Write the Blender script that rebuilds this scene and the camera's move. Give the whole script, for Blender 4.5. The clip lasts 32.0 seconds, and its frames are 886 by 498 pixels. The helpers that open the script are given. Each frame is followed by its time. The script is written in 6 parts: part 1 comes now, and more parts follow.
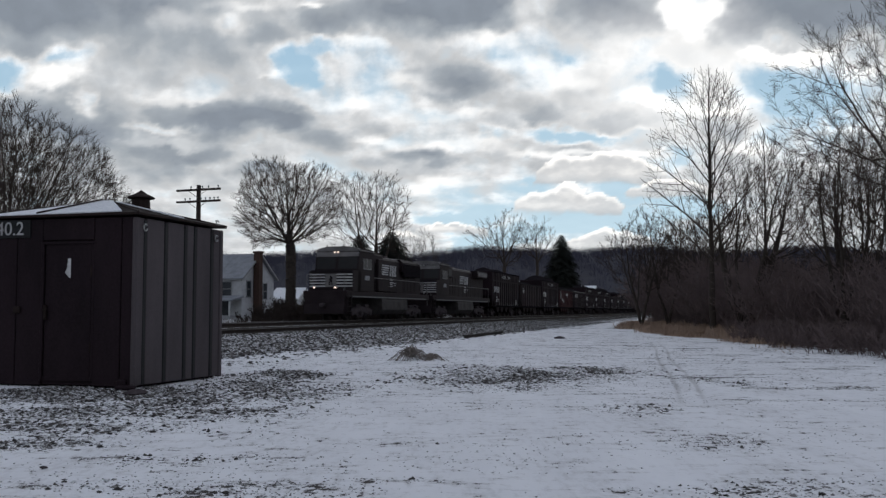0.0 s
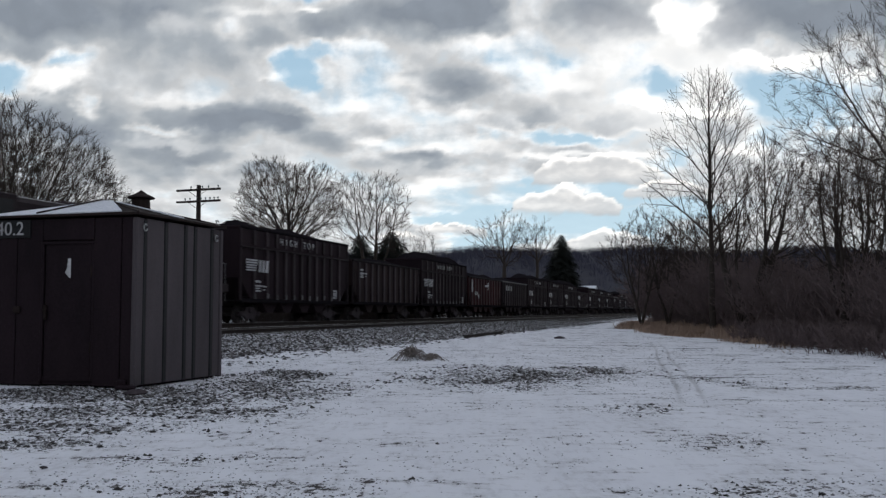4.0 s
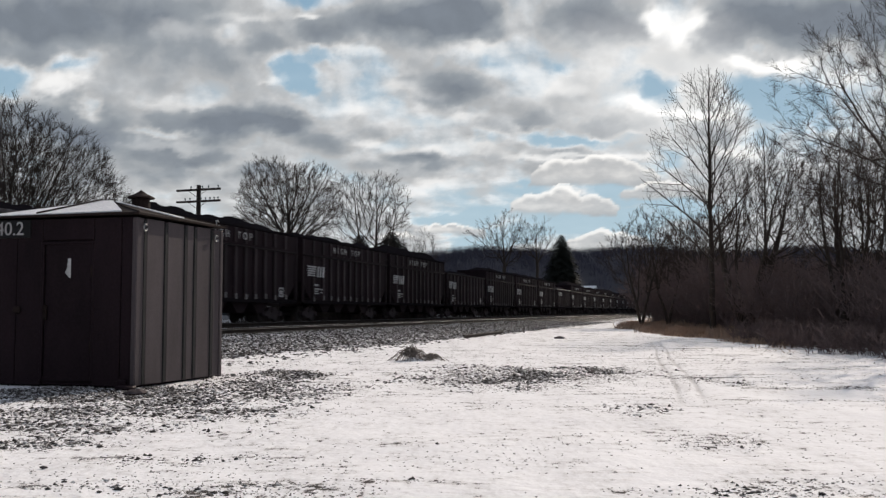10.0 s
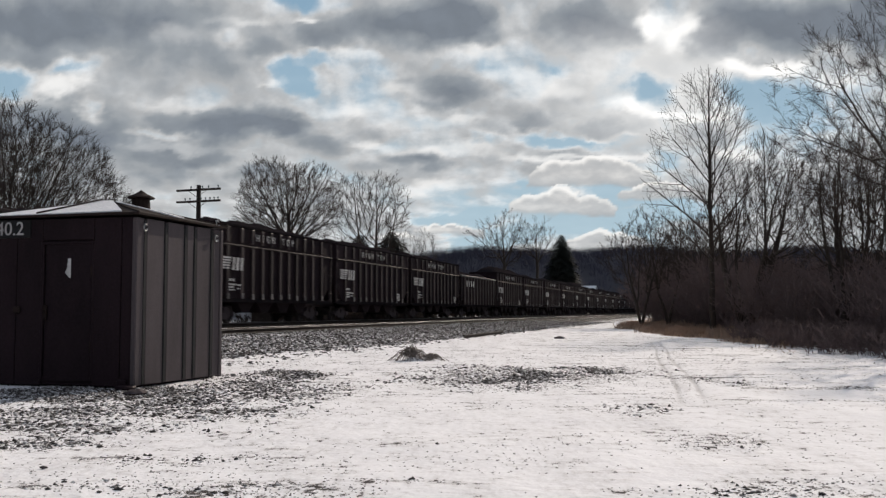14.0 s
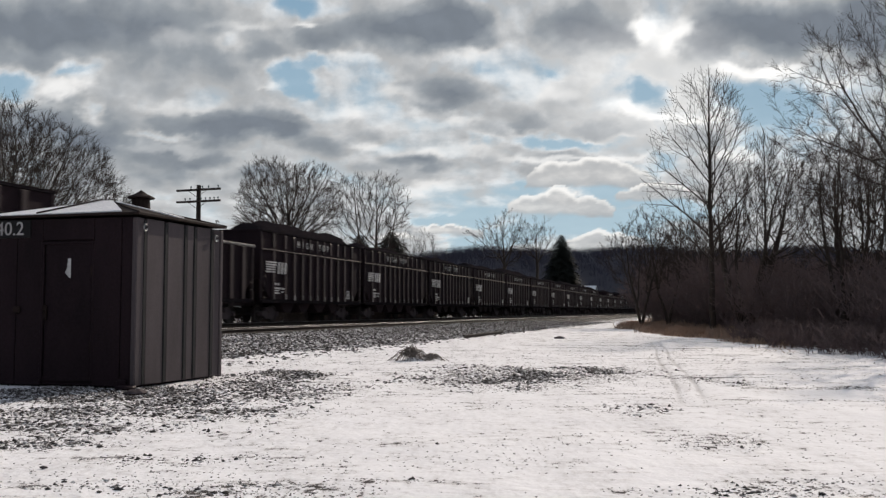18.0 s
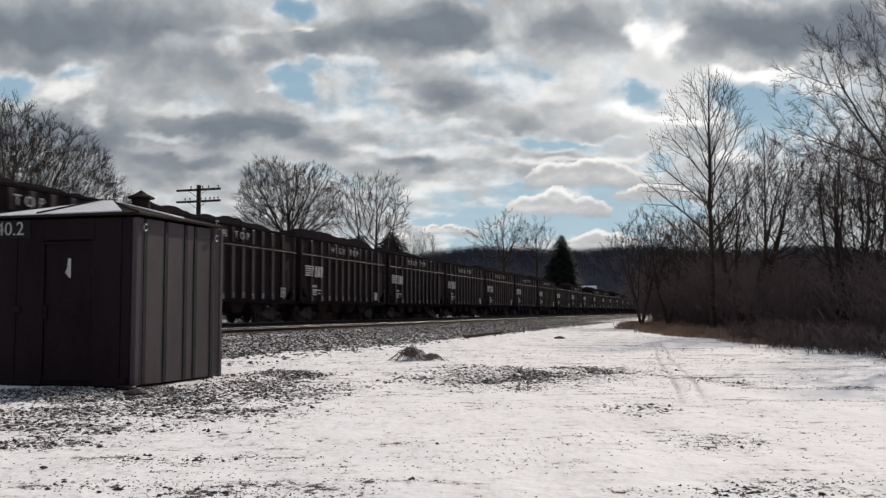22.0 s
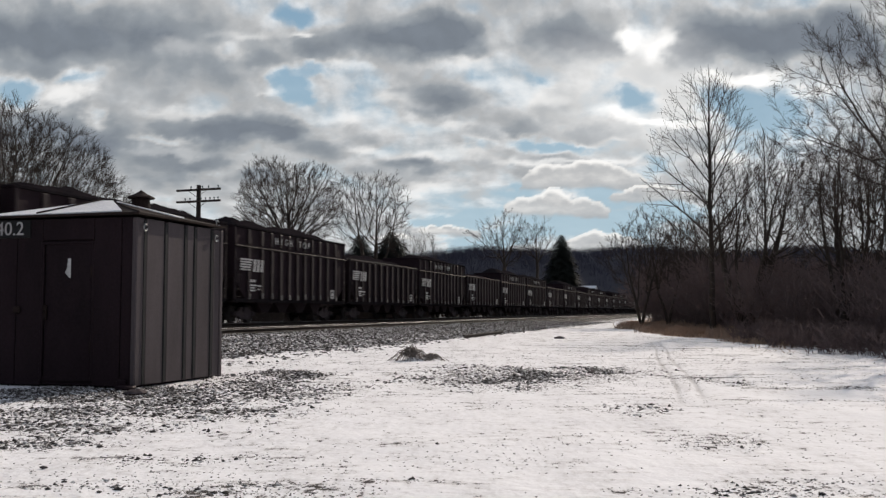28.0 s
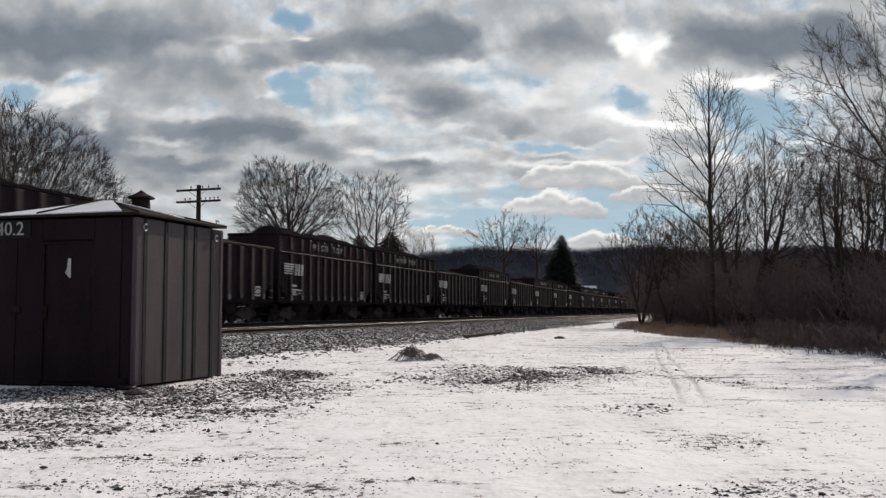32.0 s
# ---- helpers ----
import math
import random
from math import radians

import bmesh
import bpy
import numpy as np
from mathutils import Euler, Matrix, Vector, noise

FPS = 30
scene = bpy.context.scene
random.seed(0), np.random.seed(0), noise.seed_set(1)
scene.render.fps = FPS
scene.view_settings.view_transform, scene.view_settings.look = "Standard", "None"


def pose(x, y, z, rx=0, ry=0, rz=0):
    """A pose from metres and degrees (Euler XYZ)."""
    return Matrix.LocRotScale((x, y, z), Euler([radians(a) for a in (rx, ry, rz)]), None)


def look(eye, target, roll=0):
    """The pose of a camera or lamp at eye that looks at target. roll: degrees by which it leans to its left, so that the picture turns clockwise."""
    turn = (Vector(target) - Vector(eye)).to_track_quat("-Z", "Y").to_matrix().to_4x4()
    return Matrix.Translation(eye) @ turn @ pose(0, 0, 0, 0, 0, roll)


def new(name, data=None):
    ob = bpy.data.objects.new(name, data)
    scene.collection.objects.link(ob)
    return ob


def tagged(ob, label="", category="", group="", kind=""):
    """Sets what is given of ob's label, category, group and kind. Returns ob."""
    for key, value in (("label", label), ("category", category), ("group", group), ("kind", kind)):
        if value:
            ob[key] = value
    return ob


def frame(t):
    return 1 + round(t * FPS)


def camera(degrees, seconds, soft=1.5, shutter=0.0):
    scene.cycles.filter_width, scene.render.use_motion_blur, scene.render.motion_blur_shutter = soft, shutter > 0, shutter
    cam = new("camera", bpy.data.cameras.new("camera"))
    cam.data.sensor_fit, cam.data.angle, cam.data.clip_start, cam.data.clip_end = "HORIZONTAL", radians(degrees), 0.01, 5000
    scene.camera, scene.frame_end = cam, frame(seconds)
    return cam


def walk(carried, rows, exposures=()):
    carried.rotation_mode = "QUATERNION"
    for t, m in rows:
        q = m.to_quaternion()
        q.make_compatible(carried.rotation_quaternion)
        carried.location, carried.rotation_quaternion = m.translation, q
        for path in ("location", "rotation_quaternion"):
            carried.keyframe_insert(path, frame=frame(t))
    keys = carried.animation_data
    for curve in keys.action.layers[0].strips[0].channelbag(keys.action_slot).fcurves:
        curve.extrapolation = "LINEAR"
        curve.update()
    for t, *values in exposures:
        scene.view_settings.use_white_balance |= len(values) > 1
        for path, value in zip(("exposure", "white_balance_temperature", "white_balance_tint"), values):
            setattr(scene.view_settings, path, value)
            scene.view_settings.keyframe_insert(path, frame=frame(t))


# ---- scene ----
# ---- camera: on a low tripod, still for the whole shot ----
cam = camera(49.5, 32.0, soft=1.35, shutter=0.5)
EYE = pose(0, 0, 1.10, 93.70, 0, 0)
walk(cam, [(0.0, EYE), (32.0, EYE)], exposures=[(0.0, 0.06), (3.0, 0.07), (6.0, 0.13), (7.0, 0.12), (8.0, -0.02), (9.0, -0.16), (10.5, -0.26), (12.0, -0.29), (32.0, -0.29)])

# ---- daylight: a low winter sun ahead and to the right, broken cloud ----
SUN_AZ, SUN_EL = 22.0, 28.0          # degrees right of the y axis, degrees high
sun_way = Vector((math.sin(radians(SUN_AZ)) * math.cos(radians(SUN_EL)),
                  math.cos(radians(SUN_AZ)) * math.cos(radians(SUN_EL)), math.sin(radians(SUN_EL))))
sun = new("sun", bpy.data.lights.new("sun", "SUN"))
sun.data.energy, sun.data.angle, sun.data.color = 5.0, radians(0.45), (1.0, 0.87, 0.74)
sun.matrix_world = look(sun_way * 100, (0, 0, 0))

world = bpy.data.worlds.new("sky")
scene.world = world
world.use_nodes = True
wn, wl = world.node_tree.nodes, world.node_tree.links
wn.clear()
w_out, w_bg = wn.new("ShaderNodeOutputWorld"), wn.new("ShaderNodeBackground")
w_sky = wn.new("ShaderNodeTexSky")
w_sky.sky_type, w_sky.sun_disc = "NISHITA", False
w_sky.sun_elevation, w_sky.sun_rotation = radians(SUN_EL), radians(SUN_AZ)
w_co, w_no, w_ramp = wn.new("ShaderNodeTexCoord"), wn.new("ShaderNodeTexNoise"), wn.new("ShaderNodeValToRGB")
w_mix = wn.new("ShaderNodeMix")
w_mix.data_type = "RGBA"
w_no.inputs["Scale"].default_value, w_no.inputs["Detail"].default_value = 2.6, 6
w_ramp.color_ramp.elements[0].position, w_ramp.color_ramp.elements[1].position = 0.36, 0.5
w_gain = wn.new("ShaderNodeVectorMath")
w_gain.operation = "SCALE"
w_gain.inputs["Scale"].default_value = 0.115
wl.new(w_sky.outputs[0], w_gain.inputs[0])
wl.new(w_co.outputs["Generated"], w_no.inputs["Vector"])
wl.new(w_no.outputs["Fac"], w_ramp.inputs[0])
wl.new(w_ramp.outputs[0], w_mix.inputs["Factor"])
wl.new(w_gain.outputs[0], w_mix.inputs[6])
w_mix.inputs[7].default_value = (0.37, 0.40, 0.465, 1)
wl.new(w_mix.outputs[2], w_bg.inputs["Color"])
w_bg.inputs["Strength"].default_value = 1.0
wl.new(w_bg.outputs[0], w_out.inputs[0])

# ---- materials ----
def material(name):
    m = bpy.data.materials.new(name)
    m.use_nodes = True
    m.node_tree.nodes.clear()
    return m, m.node_tree.nodes, m.node_tree.links


def link_value(links, value, socket):
    if isinstance(value, (int, float)):
        socket.default_value = value
    elif isinstance(value, tuple):
        socket.default_value = (*value, 1) if len(value) == 3 else value
    else:
        links.new(value, socket)


def noise_tex(nodes, links, scale, detail=4, rough=0.6, vec=None, stretch=None):
    n = nodes.new("ShaderNodeTexNoise")
    n.inputs["Scale"].default_value, n.inputs["Detail"].default_value = scale, detail
    n.inputs["Roughness"].default_value = rough
    if vec is None:
        vec = nodes.new("ShaderNodeTexCoord").outputs["Object"]
    if stretch:
        mp = nodes.new("ShaderNodeMapping")
        mp.inputs["Scale"].default_value = stretch
        links.new(vec, mp.inputs["Vector"])
        vec = mp.outputs[0]
    links.new(vec, n.inputs["Vector"])
    return n.outputs["Fac"]


def ramp(nodes, links, fac, stops):
    r = nodes.new("ShaderNodeValToRGB")
    el = r.color_ramp.elements
    while len(el) < len(stops):
        el.new(0.5)
    for e, (p, c) in zip(el, stops):
        e.position = p
        e.color = (*c, 1) if isinstance(c, tuple) else (c, c, c, 1)
    links.new(fac, r.inputs[0])
    return r.outputs[0]


def mixed(nodes, links, fac, a, b, blend="MIX"):
    m = nodes.new("ShaderNodeMix")
    m.data_type, m.blend_type = "RGBA", blend
    link_value(links, fac, m.inputs["Factor"])
    link_value(links, a, m.inputs[6])
    link_value(links, b, m.inputs[7])
    return m.outputs[2]


def math_node(nodes, links, op, a, b=0.0, c=0.0, clamp=False):
    m = nodes.new("ShaderNodeMath")
    m.operation, m.use_clamp = op, clamp
    for v, s in zip((a, b, c), m.inputs):
        link_value(links, v, s)
    return m.outputs[0]


def finish(m, nodes, links, colour, rough=0.7, metal=0.0, height=None, bump=0.3, depth=0.02, spec=0.5):
    out, sh = nodes.new("ShaderNodeOutputMaterial"), nodes.new("ShaderNodeBsdfPrincipled")
    link_value(links, colour, sh.inputs["Base Color"])
    link_value(links, rough, sh.inputs["Roughness"])
    link_value(links, metal, sh.inputs["Metallic"])
    sh.inputs["Specular IOR Level"].default_value = spec
    if height is not None:
        b = nodes.new("ShaderNodeBump")
        b.inputs["Strength"].default_value, b.inputs["Distance"].default_value = bump, depth
        links.new(height, b.inputs["Height"])
        links.new(b.outputs[0], sh.inputs["Normal"])
    links.new(sh.outputs[0], out.inputs[0])
    return m


def worn(name, base, dirt, scale=1.2, rough=0.65, metal=0.0, bump=0.2, depth=0.01, low=0.42, high=0.72, fine=28.0,
         stretch=None, spec=0.15, vary=0.0):
    """A surface of one colour with grime and fine grain, at two scales."""
    m, nodes, links = material(name)
    a = noise_tex(nodes, links, scale, 6, 0.65, stretch=stretch)
    b = noise_tex(nodes, links, fine, 3)
    k = ramp(nodes, links, a, [(low, 0.0), (high, 1.0)])
    c = mixed(nodes, links, k, base, dirt)
    g = ramp(nodes, links, b, [(0.3, 0.82), (0.7, 1.15)])
    c = mixed(nodes, links, 1.0, c, g, "MULTIPLY")
    if vary:
        info = nodes.new("ShaderNodeObjectInfo")
        v = math_node(nodes, links, "MULTIPLY_ADD", info.outputs["Random"], 2 * vary, 1 - vary)
        c = mixed(nodes, links, 1.0, c, v, "MULTIPLY")
    r = math_node(nodes, links, "MULTIPLY_ADD", a, 0.25, rough - 0.12)
    return finish(m, nodes, links, c, r, metal, b, bump, depth, spec)


M_CAR = worn("black_car_paint", (0.0205, 0.0135, 0.0165), (0.029, 0.0195, 0.0225), 0.8, 0.7, stretch=(1, 1, 0.3), vary=0.2, spec=0.05)
M_CAR_BROWN = worn("brown_car_paint", (0.030, 0.0180, 0.0180), (0.020, 0.0135, 0.0135), 0.8, 0.75, stretch=(1, 1, 0.3), vary=0.15, spec=0.12)
M_CAR_RED = worn("faded_red_car_paint", (0.046, 0.0175, 0.0195), (0.027, 0.0135, 0.015), 0.8, 0.72, stretch=(1, 1, 0.3), vary=0.1, spec=0.12)
# ribs paler than the side sheets: the light they catch is in the colour
M_RIB = worn("dusty_rib_paint", (0.036, 0.0260, 0.0290), (0.020, 0.0140, 0.0162), 1.6, 0.62, stretch=(1, 1, 0.35), vary=0.35, spec=0.12)
M_RIB_RED = worn("dusty_red_rib_paint", (0.060, 0.0245, 0.0265), (0.032, 0.016, 0.0175), 1.6, 0.65, stretch=(1, 1, 0.35), vary=0.3, spec=0.12)
M_CHORD = worn("worn_chord_steel", (0.024, 0.019, 0.0205), (0.014, 0.011, 0.012), 1.5, 0.7, vary=0.3, spec=0.04)
# far woods: the blue haze of distance is put into the colour
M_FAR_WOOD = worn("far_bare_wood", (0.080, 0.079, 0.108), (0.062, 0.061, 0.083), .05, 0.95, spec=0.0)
M_BRUSH = worn("brown_brush", (0.172, 0.131, 0.126), (0.106, 0.081, 0.079), 2, 0.95, spec=0.05)
M_CHORD_LIGHT = worn("bright_worn_edge", (0.15, 0.143, 0.145), (0.03, 0.026, 0.027), 1.5, 0.6, vary=0.5, spec=0.08)
M_COAL = worn("coal", (0.0165, 0.0140, 0.0160), (0.025, 0.0225, 0.0245), 6, 0.95, bump=0.9, depth=0.08, fine=9, spec=0.0)
M_TRUCK = worn("grimy_truck_steel", (0.052, 0.041, 0.045), (0.078, 0.064, 0.066), 3, 0.8, spec=0.12)
M_WHEEL = worn("wheel_steel", (0.036, 0.030, 0.030), (0.055, 0.047, 0.044), 4, 0.65, spec=0.12)
M_LETTER = worn("faded_white_lettering", (0.45, 0.45, 0.455), (0.19, 0.185, 0.185), 2.2, 0.7, low=0.45, high=0.8, vary=0.2)
M_LOCO = worn("black_loco_paint", (0.0215, 0.0155, 0.0175), (0.031, 0.024, 0.0255), 0.9, 0.55, vary=0.1, spec=0.05)
M_CAB_GLASS = worn("dark_cab_glass", (0.008, 0.008, 0.009), (0.012, 0.011, 0.012), 1, 0.3, spec=0.25)
# dusty grey, raised so that the sky's light on the roofs is in it
M_LOCO_GREY = worn("grey_dusty_loco_roof", (0.21, 0.20, 0.20), (0.11, 0.104, 0.104), 1.2, 0.7, spec=0.1)
M_TANK = worn("dusty_fuel_tank", (0.062, 0.056, 0.055), (0.030, 0.026, 0.025), 1.4, 0.7)
M_STRIPE = worn("white_stripe_paint", (0.50, 0.50, 0.50), (0.28, 0.27, 0.27), 2, 0.6)
M_HANDRAIL = worn("white_handrail", (0.17, 0.17, 0.17), (0.09, 0.085, 0.085), 2, 0.5)
M_RAIL = worn("rusty_rail", (0.022, 0.016, 0.013), (0.036, 0.026, 0.021), 2, 0.75, spec=0.12)
M_RAIL_TOP = worn("polished_rail_head", (0.165, 0.155, 0.15), (0.09, 0.082, 0.078), 1.2, 0.55, metal=0.25)
M_TIE = worn("creosoted_tie", (0.045, 0.036, 0.030), (0.085, 0.072, 0.062), 2.5, 0.9, stretch=(1, 0.3, 1), vary=0.25, spec=0.12)
# the hut's front is much darker than its right side
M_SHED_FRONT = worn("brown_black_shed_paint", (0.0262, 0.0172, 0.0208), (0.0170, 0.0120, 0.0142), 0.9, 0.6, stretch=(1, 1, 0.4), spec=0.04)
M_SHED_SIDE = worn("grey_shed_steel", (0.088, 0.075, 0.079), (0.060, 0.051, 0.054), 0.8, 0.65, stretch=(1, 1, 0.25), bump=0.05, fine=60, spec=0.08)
M_SHED_ROOF = worn("brown_roof_steel", (0.032, 0.023, 0.021), (0.020, 0.015, 0.014), 1.5, 0.7, spec=0.04)
M_SNOW_CAP = worn("snow_cap", (0.83, 0.84, 0.86), (0.74, 0.75, 0.78), 1.5, 0.8, bump=0.35, depth=0.02)
M_BARK = worn("grey_brown_bark", (0.062, 0.050, 0.043), (0.036, 0.029, 0.025), 4, 0.9, bump=0.6, depth=0.02, spec=0.12)
M_TWIG = worn("twig", (0.060, 0.046, 0.040), (0.036, 0.028, 0.024), 3, 0.9, spec=0.12)
M_POLE = worn("weathered_pole", (0.06, 0.048, 0.042), (0.035, 0.028, 0.025), 3, 0.9, stretch=(1, 1, 0.15), spec=0.12)
M_GLASS_INS = worn("insulator", (0.10, 0.14, 0.14), (0.06, 0.08, 0.08), 6, 0.2)
M_SIDING = worn("white_siding", (0.50, 0.50, 0.51), (0.38, 0.375, 0.375), 1, 0.7)
M_HOUSE_ROOF = worn("slate_roof", (0.27, 0.28, 0.305), (0.19, 0.195, 0.21), 1.5, 0.75)
M_CHIMNEY = worn("brick_chimney", (0.075, 0.045, 0.036), (0.045, 0.03, 0.026), 4, 0.9)
M_WINDOW = worn("dark_window", (0.03, 0.033, 0.04), (0.05, 0.055, 0.06), 1, 0.15)
M_TRIM = worn("grey_trim", (0.30, 0.30, 0.31), (0.2, 0.2, 0.2), 2, 0.7)
M_CONIFER = worn("dark_needles", (0.017, 0.0195, 0.0165), (0.029, 0.032, 0.027), 2, 0.9, spec=0.12)
M_DRY_GRASS = worn("dry_grass", (0.39, 0.28, 0.21), (0.22, 0.155, 0.118), 1.2, 0.95)
M_WEED = worn("dead_weeds", (0.26, 0.225, 0.20), (0.11, 0.092, 0.082), 9, 0.95, spec=0.05)
M_SIGN = worn("black_sign", (0.014, 0.014, 0.015), (0.022, 0.022, 0.022), 3, 0.5)
M_HOOK = worn("galvanised_hook", (0.42, 0.42, 0.42), (0.3, 0.29, 0.28), 5, 0.45, metal=0.7)
M_CHIP = worn("bare_primer_patch", (0.55, 0.54, 0.54), (0.42, 0.41, 0.41), 4, 0.7)

# ---- building helpers ----
class Geo:
    """Collects vertices and faces of one part."""

    def __init__(self):
        self.v, self.f = [], []

    def add(self, verts, faces):
        o = len(self.v)
        self.v += [tuple(p) for p in verts]
        self.f += [tuple(i + o for i in q) for q in faces]
        return self

    def box(self, x, y, z, sx, sy, sz, b=0.0, turn=None):
        """A box about (x, y, z) with bevelled edges b."""
        hx, hy, hz = sx / 2, sy / 2, sz / 2
        b = min(b, hx * 0.9, hy * 0.9, hz * 0.9)
        if b <= 0:
            vs = [(i * hx, j * hy, k * hz) for i in (-1, 1) for j in (-1, 1) for k in (-1, 1)]
            fs = [(0, 1, 3, 2), (4, 6, 7, 5), (0, 4, 5, 1), (2, 3, 7, 6), (0, 2, 6, 4), (1, 5, 7, 3)]
        else:
            vs, idx = [], {}
            for i in (-1, 1):
                for j in (-1, 1):
                    for k in (-1, 1):
                        for a in range(3):
                            p = [i * (hx - b), j * (hy - b), k * (hz - b)]
                            p[a] = (i * hx, j * hy, k * hz)[a]
                            idx[i, j, k, a] = len(vs)
                            vs.append(tuple(p))
            g = lambda i, j, k, a: idx[i, j, k, a]
            fs = []
            for s in (-1, 1):
                fs += [tuple(g(s, j, k, 0) for j, k in ((-1, -1), (1, -1), (1, 1), (-1, 1)))[::s]]
                fs += [tuple(g(i, s, k, 1) for i, k in ((-1, -1), (-1, 1), (1, 1), (1, -1)))[::s]]
                fs += [tuple(g(i, j, s, 2) for i, j in ((-1, -1), (1, -1), (1, 1), (-1, 1)))[::s]]
            for i in (-1, 1):
                for j in (-1, 1):
                    fs.append((g(i, j, -1, 0), g(i, j, 1, 0), g(i, j, 1, 1), g(i, j, -1, 1)))
                    fs.append((g(i, -1, j, 0), g(i, 1, j, 0), g(i, 1, j, 2), g(i, -1, j, 2)))
                    fs.append((g(-1, i, j, 1), g(1, i, j, 1), g(1, i, j, 2), g(-1, i, j, 2)))
                    for k in (-1, 1):
                        fs.append((g(i, j, k, 0), g(i, j, k, 1), g(i, j, k, 2)))
        if turn is not None:
            vs = [tuple(turn @ Vector(p)) for p in vs]
        return self.add([(p[0] + x, p[1] + y, p[2] + z) for p in vs], fs)

    def rod(self, p, q, r, r2=None, n=8, caps=True):
        """A round bar from p to q."""
        p, q = Vector(p), Vector(q)
        r2 = r if r2 is None else r2
        d = (q - p).normalized()
        a = d.orthogonal().normalized()
        c = d.cross(a)
        ring = [a * math.cos(2 * math.pi * i / n) + c * math.sin(2 * math.pi * i / n) for i in range(n)]
        vs = [p + k * r for k in ring] + [q + k * r2 for k in ring]
        fs = [(i, (i + 1) % n, n + (i + 1) % n, n + i) for i in range(n)]
        if caps:
            fs += [tuple(range(n))[::-1], tuple(range(n, 2 * n))]
        return self.add(vs, fs)

    def lathe(self, prof, n=16, axis="y", at=(0, 0, 0)):
        """A turned shape from (distance along the axis, radius) pairs."""
        vs, fs = [], []
        for h, r in prof:
            for i in range(n):
                a = 2 * math.pi * i / n
                p = (r * math.cos(a), h, r * math.sin(a)) if axis == "y" else (r * math.cos(a), r * math.sin(a), h)
                vs.append((p[0] + at[0], p[1] + at[1], p[2] + at[2]))
        for k in range(len(prof) - 1):
            for i in range(n):
                j = (i + 1) % n
                fs.append((k * n + i, k * n + j, (k + 1) * n + j, (k + 1) * n + i))
        fs += [tuple(range(n))[::-1], tuple(range(len(vs) - n, len(vs)))]
        return self.add(vs, fs)

    def prism(self, outline, y0, y1, axis="y"):
        """An outline in (x, z) drawn out from y0 to y1 (or in (y, z), drawn along x)."""
        n = len(outline)
        if axis == "y":
            vs = [(a, y0, b) for a, b in outline] + [(a, y1, b) for a, b in outline]
        else:
            vs = [(y0, a, b) for a, b in outline] + [(y1, a, b) for a, b in outline]
        fs = [(i, (i + 1) % n, n + (i + 1) % n, n + i) for i in range(n)]
        return self.add(vs, fs + [tuple(range(n))[::-1], tuple(range(n, 2 * n))])

    def mesh(self, name, mat, smooth=False):
        me = bpy.data.meshes.new(name)
        me.from_pydata(self.v, [], self.f)
        me.validate()
        bm = bmesh.new()
        bm.from_mesh(me)
        bmesh.ops.recalc_face_normals(bm, faces=bm.faces)
        bm.to_mesh(me)
        bm.free()
        me.materials.append(mat)
        if smooth:
            me.polygons.foreach_set("use_smooth", [True] * len(me.polygons))
        return me


def part(name, geo, mat, parent=None, label="", smooth=False):
    """One mesh object under its thing; geo is a Geo or a finished mesh."""
    me = geo.mesh(name, mat, smooth) if isinstance(geo, Geo) else geo
    ob = new(name, me)
    ob.parent = parent
    return tagged(ob, label)


def thing(name, m, label, category, group="", kind=""):
    ob = new(name)
    ob.empty_display_size = 0.2
    ob.matrix_basis = m
    return tagged(ob, label, category, group, kind)


def words(text, size, depth=0.004, spread=1.0):
    """A mesh of lettering, standing in the xz plane, centred."""
    cu = bpy.data.curves.new("lettering", "FONT")
    cu.body, cu.size, cu.extrude, cu.align_x, cu.align_y = text, size, depth, "CENTER", "CENTER"
    cu.resolution_u, cu.space_character = 3, spread
    tmp = bpy.data.objects.new("lettering", cu)
    scene.collection.objects.link(tmp)
    dg = bpy.context.evaluated_depsgraph_get()
    me = bpy.data.meshes.new_from_object(tmp.evaluated_get(dg))
    bpy.data.objects.remove(tmp)
    bpy.data.curves.remove(cu)
    me.transform(Matrix.Rotation(radians(90), 4, "X"))
    return me


def fast_mesh(name, verts, faces, mat, smooth=False):
    """A large mesh from arrays; all faces have the same number of corners."""
    verts, faces = np.asarray(verts, dtype=np.float32), np.asarray(faces, dtype=np.int32)
    k = faces.shape[1]
    me = bpy.data.meshes.new(name)
    me.vertices.add(len(verts))
    me.vertices.foreach_set("co", verts.ravel())
    me.loops.add(faces.size)
    me.loops.foreach_set("vertex_index", faces.ravel())
    me.polygons.add(len(faces))
    me.polygons.foreach_set("loop_start", np.arange(0, faces.size, k, dtype=np.int32))
    me.update(calc_edges=True)
    me.validate()
    me.materials.append(mat)
    if smooth:
        me.polygons.foreach_set("use_smooth", [True] * len(me.polygons))
    return me


# ---- plan: the line of the railway and the lie of the land ----
TURN = 15.64                                   # the track runs this many degrees right of the y axis
ALONG = Vector((math.sin(radians(TURN)), math.cos(radians(TURN)), 0))
ACROSS = Vector((-math.cos(radians(TURN)), math.sin(radians(TURN)), 0))
MAIN, SIDING = 23.82, 19.55                    # distances of the two tracks' centre lines
MAIN_RAIL, SIDING_RAIL = 0.50, 0.36            # heights of their rails' tops


def track_pose(along, across, z):
    p = ALONG * along + ACROSS * across
    return pose(p.x, p.y, z, 0, 0, 90 - TURN)


def step(a, b, x):
    t = np.clip((x - a) / (b - a), 0, 1)
    return t * t * (3 - 2 * t)


